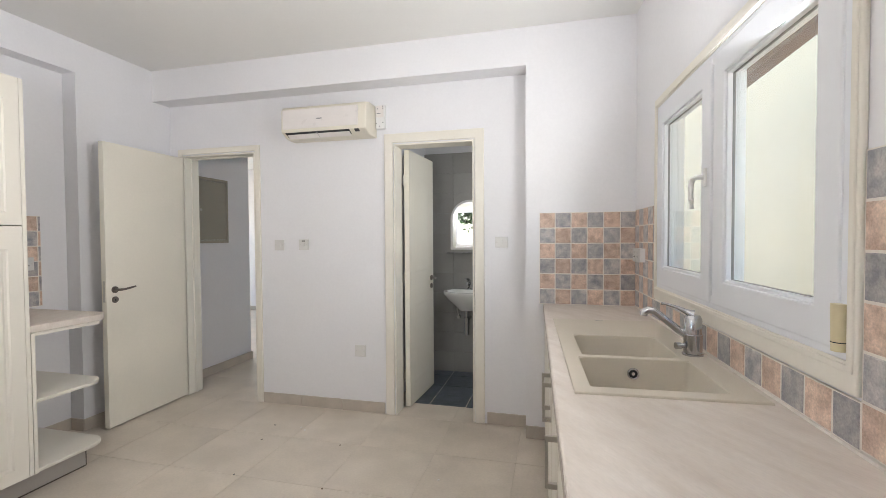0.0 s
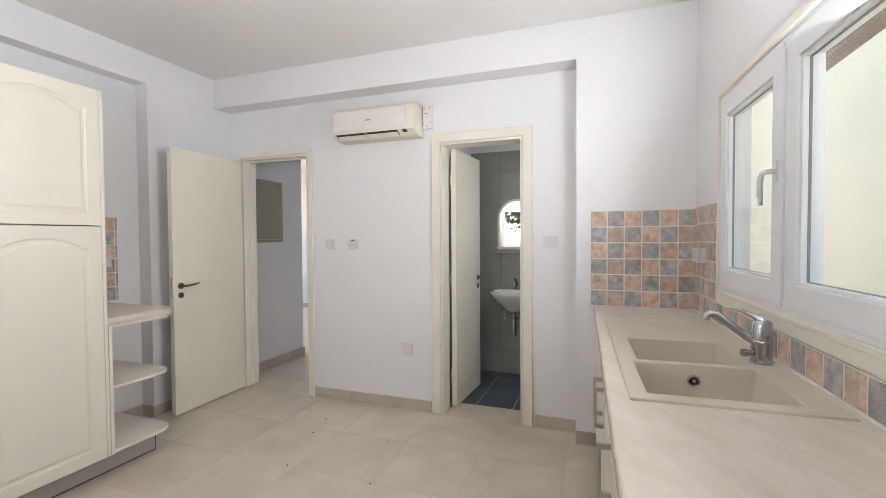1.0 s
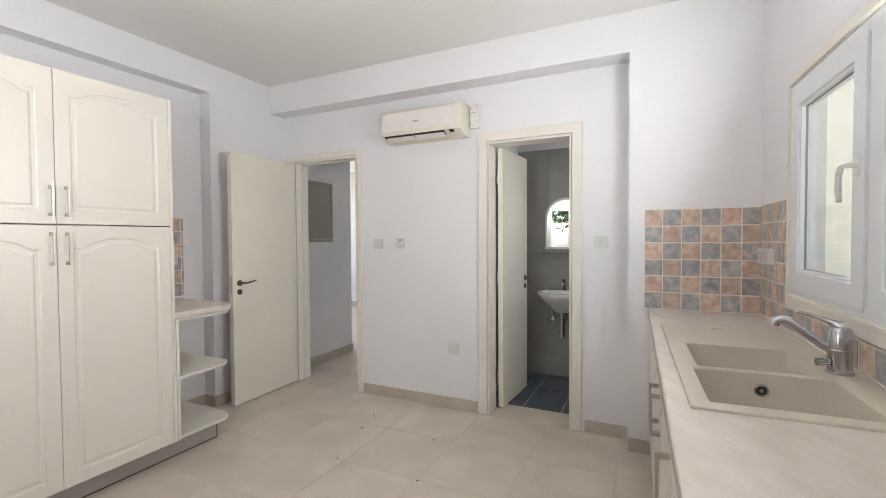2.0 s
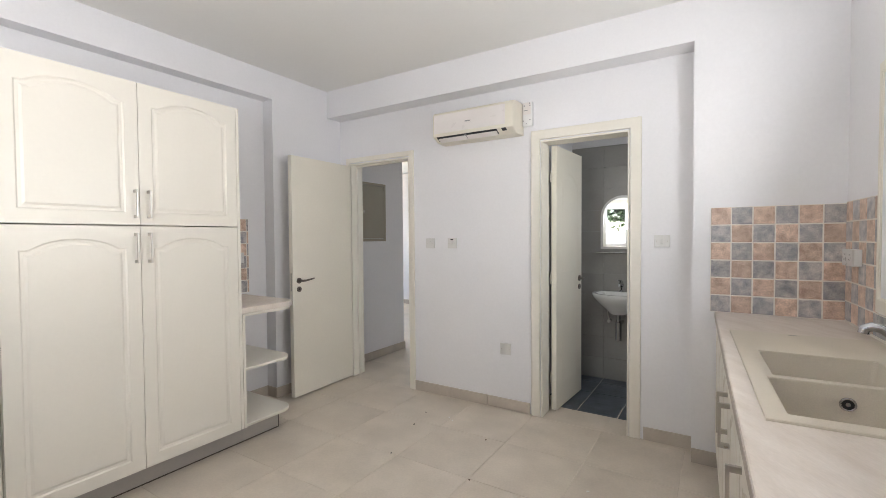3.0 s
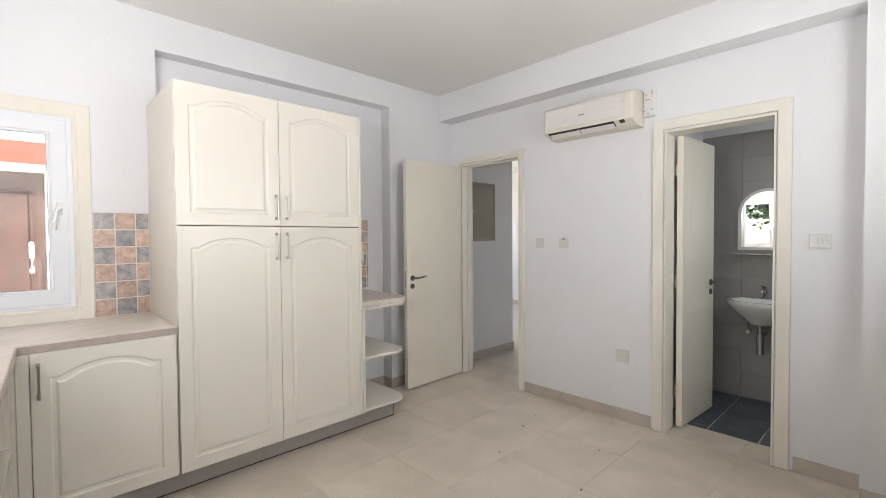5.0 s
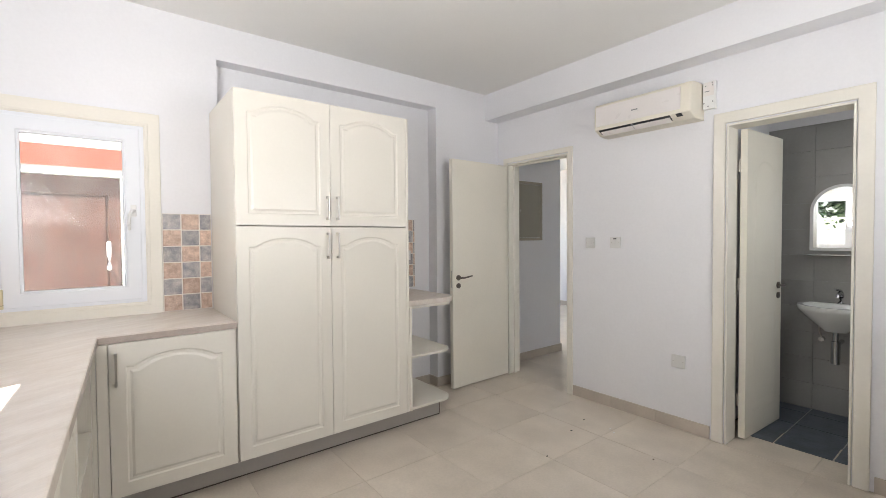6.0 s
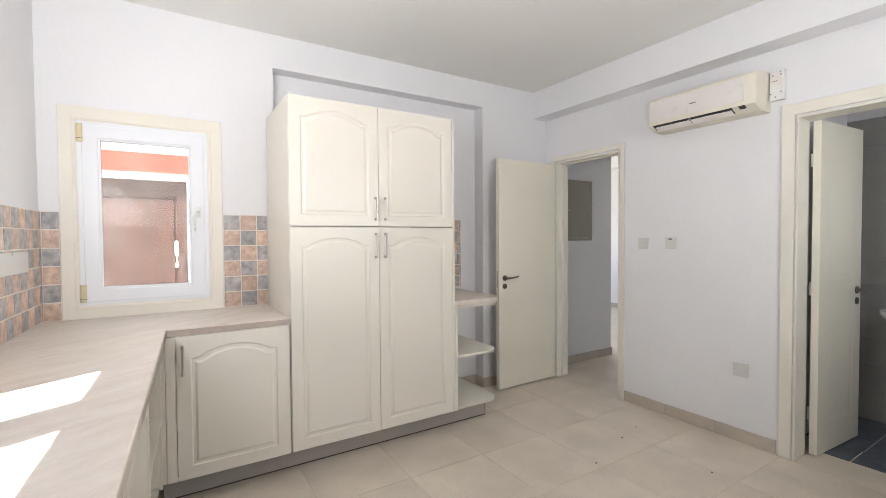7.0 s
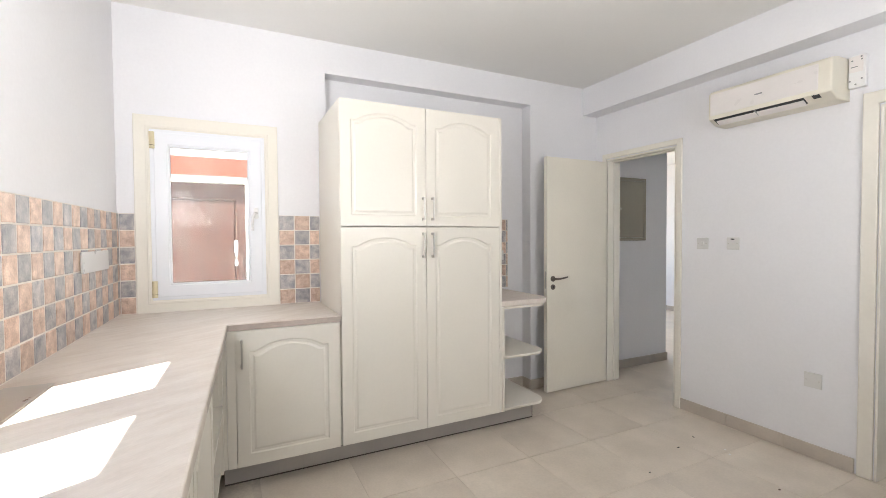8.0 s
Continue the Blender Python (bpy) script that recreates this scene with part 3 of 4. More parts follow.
# ---- kitchen units ----


def bar_handle(parent, x, z0, z1, upright=True):
    """Square bar on two feet on a door's face; -y is outwards."""
    ob = part("handle", boxes((x - 0.0045, x + 0.0045, -0.034, -0.025, z0, z1), bevel=0.0015), steel, parent, "brushed steel bar handle")
    for z in (z0 + 0.008, z1 - 0.008):
        part("handle_foot", boxes((x - 0.006, x + 0.006, -0.026, 0.0, z - 0.008, z + 0.008), bevel=0.001), steel, ob)
    return ob


def cabinet_door(root, y0, y1, z0, z1, handle, rise=0.05, m=None):
    """An arched-panel door on a unit's front; local x along the front."""
    w, h = y1 - y0, z1 - z0
    margin = 0.062
    at = (m or Matrix()) @ pose(y0, 0, z0)
    leaf = part("door", panel_door(w, h, [(margin, w - margin, margin, h - margin - rise, rise)], 0.018, 0.005), cabinet_foil, root, at=at)
    if handle:
        bar_handle(leaf, *handle)
    return leaf


def unit(name, m, w, depth, z0, z1, label, top=True, far_side=0.0):
    """Carcass of boards behind a front at local y = 0; x runs along the front, y into the unit."""
    root = thing(name, m, label, "cabinet")
    t = 0.018
    part("side_panel", boxes((0, t, 0.0195, depth, z0, z1), bevel=0.001), cabinet_foil, root)
    part("side_panel", boxes((w - t, w, 0.0195, far_side or depth, z0, z1), bevel=0.001), cabinet_foil, root)
    part("bottom_panel", boxes((t, w - t, 0.0195, depth, z0, z0 + t)), cabinet_foil, root)
    part("top_panel", boxes((t, w - t, 0.0195, depth if top else 0.06, z1 - t, z1)), cabinet_foil, root)
    part("back_panel", boxes((t, w - t, depth - 0.01, depth, z0 + t, z1 - t)), cabinet_foil, root)
    return root


E90 = 90
PL = 0.147
# tall cabinet on the left wall: its front looks along +x
tall = unit("tall_cabinet", pose(DOORS, 0.556, 0, 0, 0, E90), 1.102, 0.634, 0.150, 2.166, "tall cream kitchen cabinet with four arched-panel doors")
for a, b, side in ((0.002, 0.537, 1), (0.540, 1.080, -1)):
    hx = (b - a) - 0.022 if side > 0 else 0.038
    cabinet_door(tall, a, b, 0.152, 1.426, (hx, 1.235 - 0.152, 1.392 - 0.152))
    cabinet_door(tall, a, b, 1.432, 2.164, (hx, 1.468 - 1.432, 1.612 - 1.432))
part("filler", boxes((1.0825, 1.1015, 0.0, 0.0190, 0.152, 2.164), bevel=0.001), cabinet_foil, tall)
part("plinth", boxes((-0.62, 1.46, 0.14, 0.156, 0.007, PL)), plinth_grey, tall, "grey plinth board")
# dark strip in place of the shadow between plinth and floor
part("plinth_seal", boxes((-0.62, 1.462, 0.138, 0.154, 0.0005, 0.0075)), dark_strip, tall, "dark strip painting the shadow gap under the plinth")
part("plinth", boxes((1.444, 1.46, 0.156, 0.60, 0.002, PL)), plinth_grey, tall, "grey plinth board")
part("corner_strip", boxes((1.4595, 1.4625, 0.1365, 0.1420, 0.007, PL)), dark_strip, tall, "dark corner strip")

base = unit("base_cabinet", pose(DOORS, -0.045, 0, 0, 0, E90), 0.598, 0.63, 0.150, TOP - 0.037, "cream base cabinet with one arched-panel door")
cabinet_door(base, 0.047, 0.588, 0.152, TOP - 0.039, (0.026, 0.53, 0.68))
part("filler", boxes((-0.033, -0.001, 0.004, 0.020, 0.152, TOP - 0.039), bevel=0.001), cabinet_foil, base)
part("filler", boxes((0.001, 0.044, 0.0, 0.0185, 0.152, TOP - 0.039), bevel=0.001), cabinet_foil, base)


def rounded_shelf(x0, x1, y0, y1, z0, z1, r, back_r=0.02):
    """A shelf board whose outer front corner is rounded; front at x1, free end at y1."""
    pts = [(x0, y0), (x1, y0)] + [(x1 - r + r * math.cos(a * math.pi / 20), y1 - r + r * math.sin(a * math.pi / 20)) for a in range(0, 11)] + [(x0, y1)]
    bm = bmesh.new()
    f = bm.faces.new([bm.verts.new((x, y, z0)) for x, y in pts])
    up = bmesh.ops.extrude_face_region(bm, geom=[f])["geom"]
    bmesh.ops.translate(bm, verts=[g for g in up if isinstance(g, bmesh.types.BMVert)], vec=(0, 0, z1 - z0))
    bmesh.ops.recalc_face_normals(bm, faces=bm.faces)
    bmesh.ops.bevel(bm, geom=[e for e in bm.edges if abs(e.verts[0].co.z - e.verts[1].co.z) < 1e-6], offset=0.003, segments=2, affect="EDGES", profile=0.5)
    return bm


end_shelf = thing("end_shelf", pose(DOORS, 1.662, 0), "cream open end shelf unit with rounded boards", "shelf")
part("side_panel", boxes((-0.62, -0.002, 0.0, 0.018, 0.150, TOP - 0.039), bevel=0.001), cabinet_foil, end_shelf)
for z in (0.149, 0.512):
    part("shelf_board", rounded_shelf(-0.75, -0.012, 0.0185, 0.405, z, z + 0.018, 0.11), cabinet_foil, end_shelf)
part("shelf_lip", boxes((-0.45, -0.030, 0.0185, 0.375, TOP - 0.057, TOP - 0.039), bevel=0.001), cabinet_foil, end_shelf)
end_top = tagged(link_mesh("end_worktop", rounded_shelf(-3.341, -2.600, 1.661, 2.11, TOP - 0.037, TOP, 0.11), laminate), "beige marbled worktop piece on the end shelf", "worktop")

# worktop round three sides, with cut-outs for the sink bowls
XS = [LEFT + 0.001, -2.590, -0.018, 0.075, 0.495, 0.530]
YS = [NEAR + 0.001, -0.036, 0.555, 1.395, 2.175, COLUMN - 0.001]


def top_cell(i, j):
    if j == 0:
        return True
    if i == 0:
        return j == 1
    return i >= 2 and not (i == 3 and j == 3)


def near_front(x):
    return -0.036 - 0.042 * (x + 2.60)


def sink_front(y):
    return 0.052 - 0.0376 * y


SINK = Matrix.Translation((0.30, 1.86, TOP)) @ Matrix.Rotation(math.atan(SKEW_R), 4, "Z")
wt = slab(XS, YS, top_cell, TOP - 0.037, TOP)
for v in wt.verts:
    i, j = min(range(6), key=lambda k: abs(v.co.x - XS[k])), min(range(6), key=lambda k: abs(v.co.y - YS[k]))
    if i in (3, 4) and j in (3, 4):
        hole = SINK @ Vector((-0.238 if i == 3 else 0.180, -0.525 if j == 3 else 0.215, 0))
        v.co.x, v.co.y = hole.x, hole.y
    if i == 5:
        v.co.x = 0.659 - SKEW_R * v.co.y
    if j == 0:
        v.co.y = NEAR + 0.001 - SKEW_N * (v.co.x - LEFT)
    if j == 1 and i > 0:
        v.co.y = near_front(v.co.x)
    if i == 2 and j > 0:
        v.co.x = sink_front(v.co.y)
bmesh.ops.bevel(wt, geom=[e for e in wt.edges if len(e.link_faces) == 2 and e.calc_face_angle(0) > 1.2 and all(v.co.z > TOP - 1e-4 for v in e.verts)], offset=0.006, segments=2, affect="EDGES", profile=0.5)
worktop = thing("worktop", Matrix(), "beige marbled laminate worktop round the kitchen", "worktop")
part("top", wt, laminate, worktop)
part("edge_strip", boxes((-2.5896, -2.5882, -0.040, 0.554, TOP - 0.036, TOP - 0.006)), laminate_edge, worktop, "darker brown laminate edge")
ne = boxes((0, 2.56, 0, 0.0014, TOP - 0.036, TOP - 0.006))
ne.transform(Matrix.Translation((-2.588, near_front(-2.588), 0)) @ Matrix.Rotation(-math.atan(0.042), 4, "Z"))
part("edge_strip", ne, laminate_edge, worktop, "darker brown laminate edge")
se = boxes((-0.0014, 0, 0, 3.02, TOP - 0.036, TOP - 0.006))
se.transform(Matrix.Translation((sink_front(-0.03), -0.03, 0)) @ Matrix.Rotation(math.atan(0.0376), 4, "Z"))
part("edge_strip", se, laminate_edge, worktop, "darker brown laminate edge")

# units under the near window; fronts look along +y
open_unit = unit("open_cabinet", pose(-1.905, near_front(-1.905) - 0.022, 0, 0, 0, 177.6), 0.655, 0.50, 0.150, TOP - 0.037, "cream open base unit with one shelf", far_side=0.08)
part("shelf_board", boxes((0.018, 0.637, 0.002, 0.485, 0.49, 0.508), bevel=0.001), cabinet_foil, open_unit)
part("filler", boxes((0.640, 0.668, 0.004, 0.10, 0.152, TOP - 0.039), bevel=0.001), cabinet_foil, open_unit)
near_runs = [(-1.9, 0.6), (-1.298, 0.6), (-0.696, 0.5)]
for x, w in near_runs:
    u = unit("base_cabinet", pose(x + w, near_front(x + w) - 0.022, 0, 0, 0, 177.6), w, 0.46, 0.150, TOP - 0.037, "cream base cabinet under the worktop")
    cabinet_door(u, 0.003, w - 0.003, 0.152, TOP - 0.039, None)
tagged(link_mesh("near_plinth", boxes((-2.70, -0.12, -0.20, -0.184, 0.002, PL)), plinth_grey), "grey plinth board under base cabinets", "plinth")
# units under the sink; fronts look along -x
for y, w, hand in ((2.985, 0.36, 0), (2.62, 0.40, 0), (2.215, 0.90, 2), (1.31, 0.60, 1), (0.705, 0.60, 1)):
    u = unit("sink_cabinet", pose(sink_front(y) + 0.008, y, 0, 0, 0, -87.85), w, 0.525 if hand == 2 else 0.45, 0.150, TOP - 0.037, "cream base cabinet under the sink worktop", top=False)
    if hand == 2:
        cabinet_door(u, 0.003, w / 2 - 0.0015, 0.152, TOP - 0.039, (w / 2 - 0.075, 0.50, 0.65))
        cabinet_door(u, w / 2 + 0.0015, w - 0.003, 0.152, TOP - 0.039, (0.05, 0.50, 0.65))
    else:
        cabinet_door(u, 0.003, w - 0.003, 0.152, TOP - 0.039, (0.05, 0.50, 0.65) if hand else None)
tagged(link_mesh("sink_plinth", boxes((0.085, 0.10, 0.17, 2.985, 0.002, PL)), plinth_grey), "grey plinth board under the sink units", "plinth")

# ---- sink and tap ----
sink = thing("kitchen_sink", SINK, "beige composite sink with one and a half bowls and drainer", "sink")
sx = [-0.268, -0.217, -0.200, 0.135, 0.152, 0.236]
sy = [-0.560, -0.505, -0.178, -0.145, 0.190, 0.575]


def rim_cell(i, j):
    return not ((1 <= i <= 3 and j == 1) or (i == 2 and j == 3))


part("rim", slab(sx, sy, rim_cell, -0.004, 0.007, 0.004), composite, sink)
part("drainer", ring(-0.210, 0.140, 0.222, 0.550, 0.010, 0.0065, 0.0085, 0.0008), composite, sink, at=pose(0, 0, 0, 90) @ Matrix.Diagonal((1, -1, -1, 1)))


def bowl(x0, x1, y0, y1, depth):
    bm = bmesh.new()
    t, s = 0.008, 0.02
    lo = [(x0 + s, y0 + s), (x1 - s, y0 + s), (x1 - s, y1 - s), (x0 + s, y1 - s)]
    hi = [(x0, y0), (x1, y0), (x1, y1), (x0, y1)]
    loops = [[(x, y, 0.003) for x, y in hi], [(x, y, -depth) for x, y in lo]]
    outer = [[(x + math.copysign(t, x - (x0 + x1) / 2), y + math.copysign(t, y - (y0 + y1) / 2), z - (t if k else 0)) for x, y, z in lp] for k, lp in enumerate(loops)]
    a, b, c, d = [[bm.verts.new(p) for p in lp] for lp in (loops[0], loops[1], outer[1], outer[0])]
    for p, q in ((a, b), (d, c), (a, d)):
        for k in range(4):
            j = (k + 1) % 4
            bm.faces.new((p[k], p[j], q[j], q[k]))
    bm.faces.new(b), bm.faces.new(c[::-1])
    bmesh.ops.recalc_face_normals(bm, faces=bm.faces)
    bmesh.ops.bevel(bm, geom=[e for e in bm.edges if e.calc_face_angle(0) > 0.8 and any(v in b for v in e.verts)], offset=0.018, segments=3, affect="EDGES", profile=0.5)
    return bm


big = part("bowl", bowl(-0.217, 0.152, -0.505, -0.178, 0.19), composite, sink, smooth=True)
part("bowl", bowl(-0.200, 0.135, -0.145, 0.190, 0.15), composite, sink, smooth=True)
part("overflow_ring", bent_tube([(-0.031 + 0.017 * math.cos(a * math.pi / 8), -0.186, -0.045 + 0.017 * math.sin(a * math.pi / 8)) for a in range(17)], 0.0035, 8), chrome, big, smooth=True)
part("overflow_hole", tube(bmesh.new(), (-0.031, -0.180, -0.045), (-0.031, -0.187, -0.045), 0.014), black, big)
part("overflow_screw", tube(bmesh.new(), (-0.031, -0.180, -0.045), (-0.031, -0.189, -0.045), 0.006), chrome, big, smooth=True)
part("label_bar", boxes((-0.06, -0.02, 0.535, 0.540, 0.0085, 0.0091)), grey_mark, sink)
part("drain", tube(bmesh.new(), (-0.03, -0.34, -0.189), (-0.03, -0.34, -0.184), 0.04, segments=24), steel, sink, smooth=True)

tap = thing("kitchen_tap", SINK @ pose(0.196, -0.085, 0.007), "chrome single-lever kitchen tap behind the sink", "tap")
part("body", bent_tube([(0, 0, 0), (0, 0, 0.006), (0, 0, 0.008), (0, 0, 0.05), (0, 0, 0.075), (0, 0, 0.078), (0, 0, 0.135), (0, 0, 0.146)], [0.036, 0.036, 0.032, 0.032, 0.0325, 0.030, 0.030, 0.023], 20), chrome, tap, smooth=True)
part("spout", bent_tube([(-0.01, 0, 0.066), (-0.04, 0.010, 0.084), (-0.09, 0.024, 0.126), (-0.122, 0.032, 0.152), (-0.142, 0.038, 0.156), (-0.157, 0.042, 0.148), (-0.159, 0.043, 0.134)], [0.015, 0.014, 0.0135, 0.0135, 0.014, 0.015, 0.015], 14), chrome, tap, smooth=True)
part("lever", bent_tube([(0.0, 0, 0.148), (-0.022, 0.006, 0.158), (-0.05, 0.014, 0.172), (-0.088, 0.025, 0.182), (-0.102, 0.029, 0.183)], [0.018, 0.010, 0.0055, 0.005, 0.0045], 12), chrome, tap, smooth=True)
part("side_valve", bent_tube([(-0.02, -0.004, 0.034), (-0.045, -0.010, 0.034), (-0.046, -0.010, 0.034), (-0.062, -0.014, 0.034)], [0.009, 0.009, 0.013, 0.013], 12), chrome, tap, smooth=True)

# flat steel tray at the back of the worktop, under the near window
ledge = thing("steel_tray", AXIS_N @ pose(1.873, 0.092, TOP), "flat brushed steel tray lying on the worktop", "tray")
part("plate", boxes((-0.45, 0.45, -0.060, 0.062, 0.0005, 0.005), bevel=0.002), steel, ledge)
part("raised_edge", ring(-0.45, 0.45, -0.060, 0.062, 0.012, 0.004, 0.010, 0.002), steel, ledge, at=pose(0, 0, 0, 90) @ Matrix.Diagonal((1, -1, -1, 1)))

# ---- air conditioner ----
ac = thing("air_conditioner", pose(-2.0, BACK, 2.09), "cream and white wall-mounted air conditioner", "air conditioner")
prof = [(0, 0.028), (0, 0.262), (-0.150, 0.262), (-0.182, 0.254), (-0.197, 0.235), (-0.200, 0.078), (-0.194, 0.064), (-0.128, 0.030), (-0.110, 0.028)]


def extruded(profile, x0, x1):
    """A profile of (y, z) points drawn out along x."""
    bm = bmesh.new()
    a = [bm.verts.new((x0, y, z)) for y, z in profile]
    b = [bm.verts.new((x1, y, z)) for y, z in profile]
    for k in range(len(profile)):
        j = (k + 1) % len(profile)
        bm.faces.new((a[k], a[j], b[j], b[k]))
    bm.faces.new(a[::-1]), bm.faces.new(b)
    bmesh.ops.recalc_face_normals(bm, faces=bm.faces)
    return bm


acb = extruded(prof, 0, 0.695)
bmesh.ops.bevel(acb, geom=[e for e in acb.edges if abs(e.verts[0].co.x - e.verts[1].co.x) < 1e-6 and max(v.co.y for v in e.verts) < -0.01], offset=0.012, segments=3, affect="EDGES", profile=0.5)
part("body", acb, ac_plastic, ac, smooth=True)
part("front_panel", boxes((0.018, 0.632, -0.2035, -0.190, 0.088, 0.232), bevel=0.003), ac_panel, ac, "pinkish white front panel")


def under(t, off):
    """A point of the sloping underside, t along it from the front lip, off proud of it."""
    return (-0.194 + 0.066 * t - 0.458 * off, 0.064 - 0.034 * t - 0.889 * off)


part("outlet", extruded([under(0.02, -0.004), under(0.02, 0.001), under(0.80, 0.001), under(0.80, -0.004)], 0.035, 0.560), black, ac, "dark air outlet")
for x0, x1 in ((0.045, 0.292), (0.298, 0.552)):
    part("louvre", extruded([under(0.30, 0.0015), under(0.34, 0.006), under(0.92, 0.006), under(0.95, 0.0015)], x0, x1), ac_panel, ac)
part("louvre_pin", extruded([under(0.05, 0.0), under(0.05, 0.006), under(0.32, 0.006), under(0.32, 0.0)], 0.290, 0.300), grey_mark, ac)
part("display", extruded([under(0.02, 0.0), under(0.02, 0.002), under(0.45, 0.002), under(0.45, 0.0)], 0.598, 0.634), black, ac, "dark display window")
part("badge", boxes((0.30, 0.345, -0.2045, -0.203, 0.150, 0.158)), grey_mark, ac)

isolator = thing("isolator_box", pose(-1.262, BACK, 2.18), "white plastic isolator box with a label", "switch box")
part("box", boxes((-0.038, 0.038, -0.035, 0.0, 0, 0.178), bevel=0.004), white_plastic, isolator)
part("label_plate", boxes((-0.034, 0.028, -0.0362, -0.0345, 0.085, 0.172)), ac_panel, isolator)
for x, z in ((-0.02, 0.150), (0.02, 0.165), (0.022, 0.150), (0.022, 0.045), (-0.030, 0.04), (-0.005, 0.018)):
    part("screw", tube(bmesh.new(), (x, -0.0345, z), (x, -0.0372, z), 0.0045), grey_mark, isolator)
part("label_bar", boxes((-0.026, 0.004, -0.0368, -0.036, 0.112, 0.117)), grey_mark, isolator)


# ---- switches and sockets ----
def plate(name, m, w, h, label, category, kind_of):
    root = thing(name, m, label, category, group="electric plates")
    part("plate", boxes((-w / 2, w / 2, -0.010, 0.0, -h / 2, h / 2), bevel=0.003), plate_plastic, root)
    for sx_ in (-1, 1):
        part("screw", tube(bmesh.new(), (sx_ * (w / 2 - 0.013), -0.0095, 0), (sx_ * (w / 2 - 0.013), -0.0112, 0), 0.0032), steel, root)
    if kind_of == "switch":
        part("rocker", boxes((-0.011, 0.011, -0.0145, -0.009, -0.016, 0.016), bevel=0.002), plate_plastic, root)
    elif kind_of == "thermostat":
        part("slot", boxes((-0.014, 0.012, -0.0115, -0.0095, 0.026, 0.034)), black, root)
        part("rocker", boxes((-0.010, 0.010, -0.0135, -0.009, -0.014, 0.012), bevel=0.002), plate_plastic, root)
    elif kind_of == "socket":
        for c in ((-w / 4, w / 4) if w > 0.12 else (0.0,)):
            for x, z, a, b in ((0, 0.014, 0.002, 0.004), (-0.011, -0.010, 0.0035, 0.002), (0.011, -0.010, 0.0035, 0.002)):
                part("socket_hole", boxes((c + x - a, c + x + a, -0.0106, -0.0085, z - b, z + b)), black, root)
            part("rocker", boxes((c + 0.016, c + 0.028, -0.0125, -0.009, 0.008, 0.024), bevel=0.001), plate_plastic, root)
    return root


plate("light_switch", pose(-2.158, BACK, 1.304), 0.086, 0.086, "white plastic wall switch with one rocker", "switch", "switch")
plate("wall_control", pose(-1.937, BACK, 1.306), 0.086, 0.086, "white plastic wall control with a dark slot", "switch", "thermostat")
plate("wall_socket", pose(-1.456, BACK, 0.477), 0.092, 0.090, "white plastic blank plate low on the wall", "cover plate", "blank")
plate("light_switch", pose(-0.355, BACK, 1.322), 0.092, 0.078, "white plastic wall switch beside the bathroom door", "switch", "switch")
sink_socket = plate("wall_socket", AXIS_R @ pose(-0.036, -0.185, 1.248, 0, 0, -90), 0.150, 0.080, "white double socket on the wall tiles", "socket", "socket")
part("back_box", boxes((-0.074, 0.074, -0.002, 0.027, -0.039, 0.039), bevel=0.002), white_plastic, sink_socket)
plate("blank_plate", AXIS_N @ pose(0.468, 0.011, 1.255, 0, 0, 180), 0.40, 0.10, "wide white blank plate on the wall tiles", "cover plate", "blank")
plate("wall_socket", pose(RECESS + 0.011, 2.125, 1.20, 0, 0, 90), 0.086, 0.086, "white wall socket on the tiles by the shelf", "socket", "socket")
plate("wall_socket", pose(-4.15, 7.2, 0.45), 0.09, 0.09, "white wall socket in the far room", "socket", "socket")

# crumbs of plaster left on the floor
crumb_rng = random.Random(5)
for x, y, mat in ((-1.957, 2.779, black), (-1.751, 2.788, white_plastic), (-1.904, 2.553, black), (-1.778, 2.132, black), (-1.211, 2.121, bark), (-1.70, 2.75, white_plastic), (-0.62, 2.35, white_plastic), (-1.35, 2.60, bark)):
    bm = bmesh.new()
    bmesh.ops.create_icosphere(bm, subdivisions=1, radius=0.006)
    for v in bm.verts:
        v.co = Vector((v.co.x * 1.5, v.co.y, v.co.z * 0.5 + 0.003)) * crumb_rng.uniform(0.7, 1.2)
    ob = tagged(link_mesh("crumb", bm, mat), "small crumb of plaster or dirt on the floor tiles", "debris", group="crumbs on the floor")
    ob.matrix_world = pose(x, y, 0.0, 0, 0, crumb_rng.uniform(0, 360))

# ---- hall and bathroom things ----
panel = thing("fuse_panel", pose(-3.31, 3.72, 1.64, 0, 0, 90), "beige metal fuse panel on the hall wall", "fuse box")
part("frame", ring(-0.215, 0.215, -0.325, 0.32, 0.03, -0.02, -0.0005, 0.003), panel_beige, panel)
part("door", boxes((-0.184, 0.184, -0.016, -0.001, -0.293, 0.288), bevel=0.002), panel_beige, panel)
part("latch", tube(bmesh.new(), (-0.15, -0.016, 0.0), (-0.15, -0.022, 0.0), 0.012), steel, panel)

MX, MY = -0.80, 4.332
mirror = thing("bath_mirror", pose(MX, MY, 1.235, 0, 0, 1.7), "arched frameless bathroom mirror over the basin", "mirror")


def arch(w, straight, y0, y1, inner=0.0):
    r = w / 2
    pts = [(-r + inner, inner), (r - inner, inner), (r - inner, straight)]
    pts += [((r - inner) * math.cos(math.pi * k / 20), straight + (r - inner) * math.sin(math.pi * k / 20)) for k in range(1, 20)] + [(-r + inner, straight)]
    bm = bmesh.new()
    a, b = ([bm.verts.new((x, y, z)) for x, z in pts] for y in (y0, y1))
    for k in range(len(pts)):
        j = (k + 1) % len(pts)
        bm.faces.new((a[k], a[j], b[j], b[k]))
    bm.faces.new(a), bm.faces.new(b[::-1])
    bmesh.ops.recalc_face_normals(bm, faces=bm.faces)
    return bm


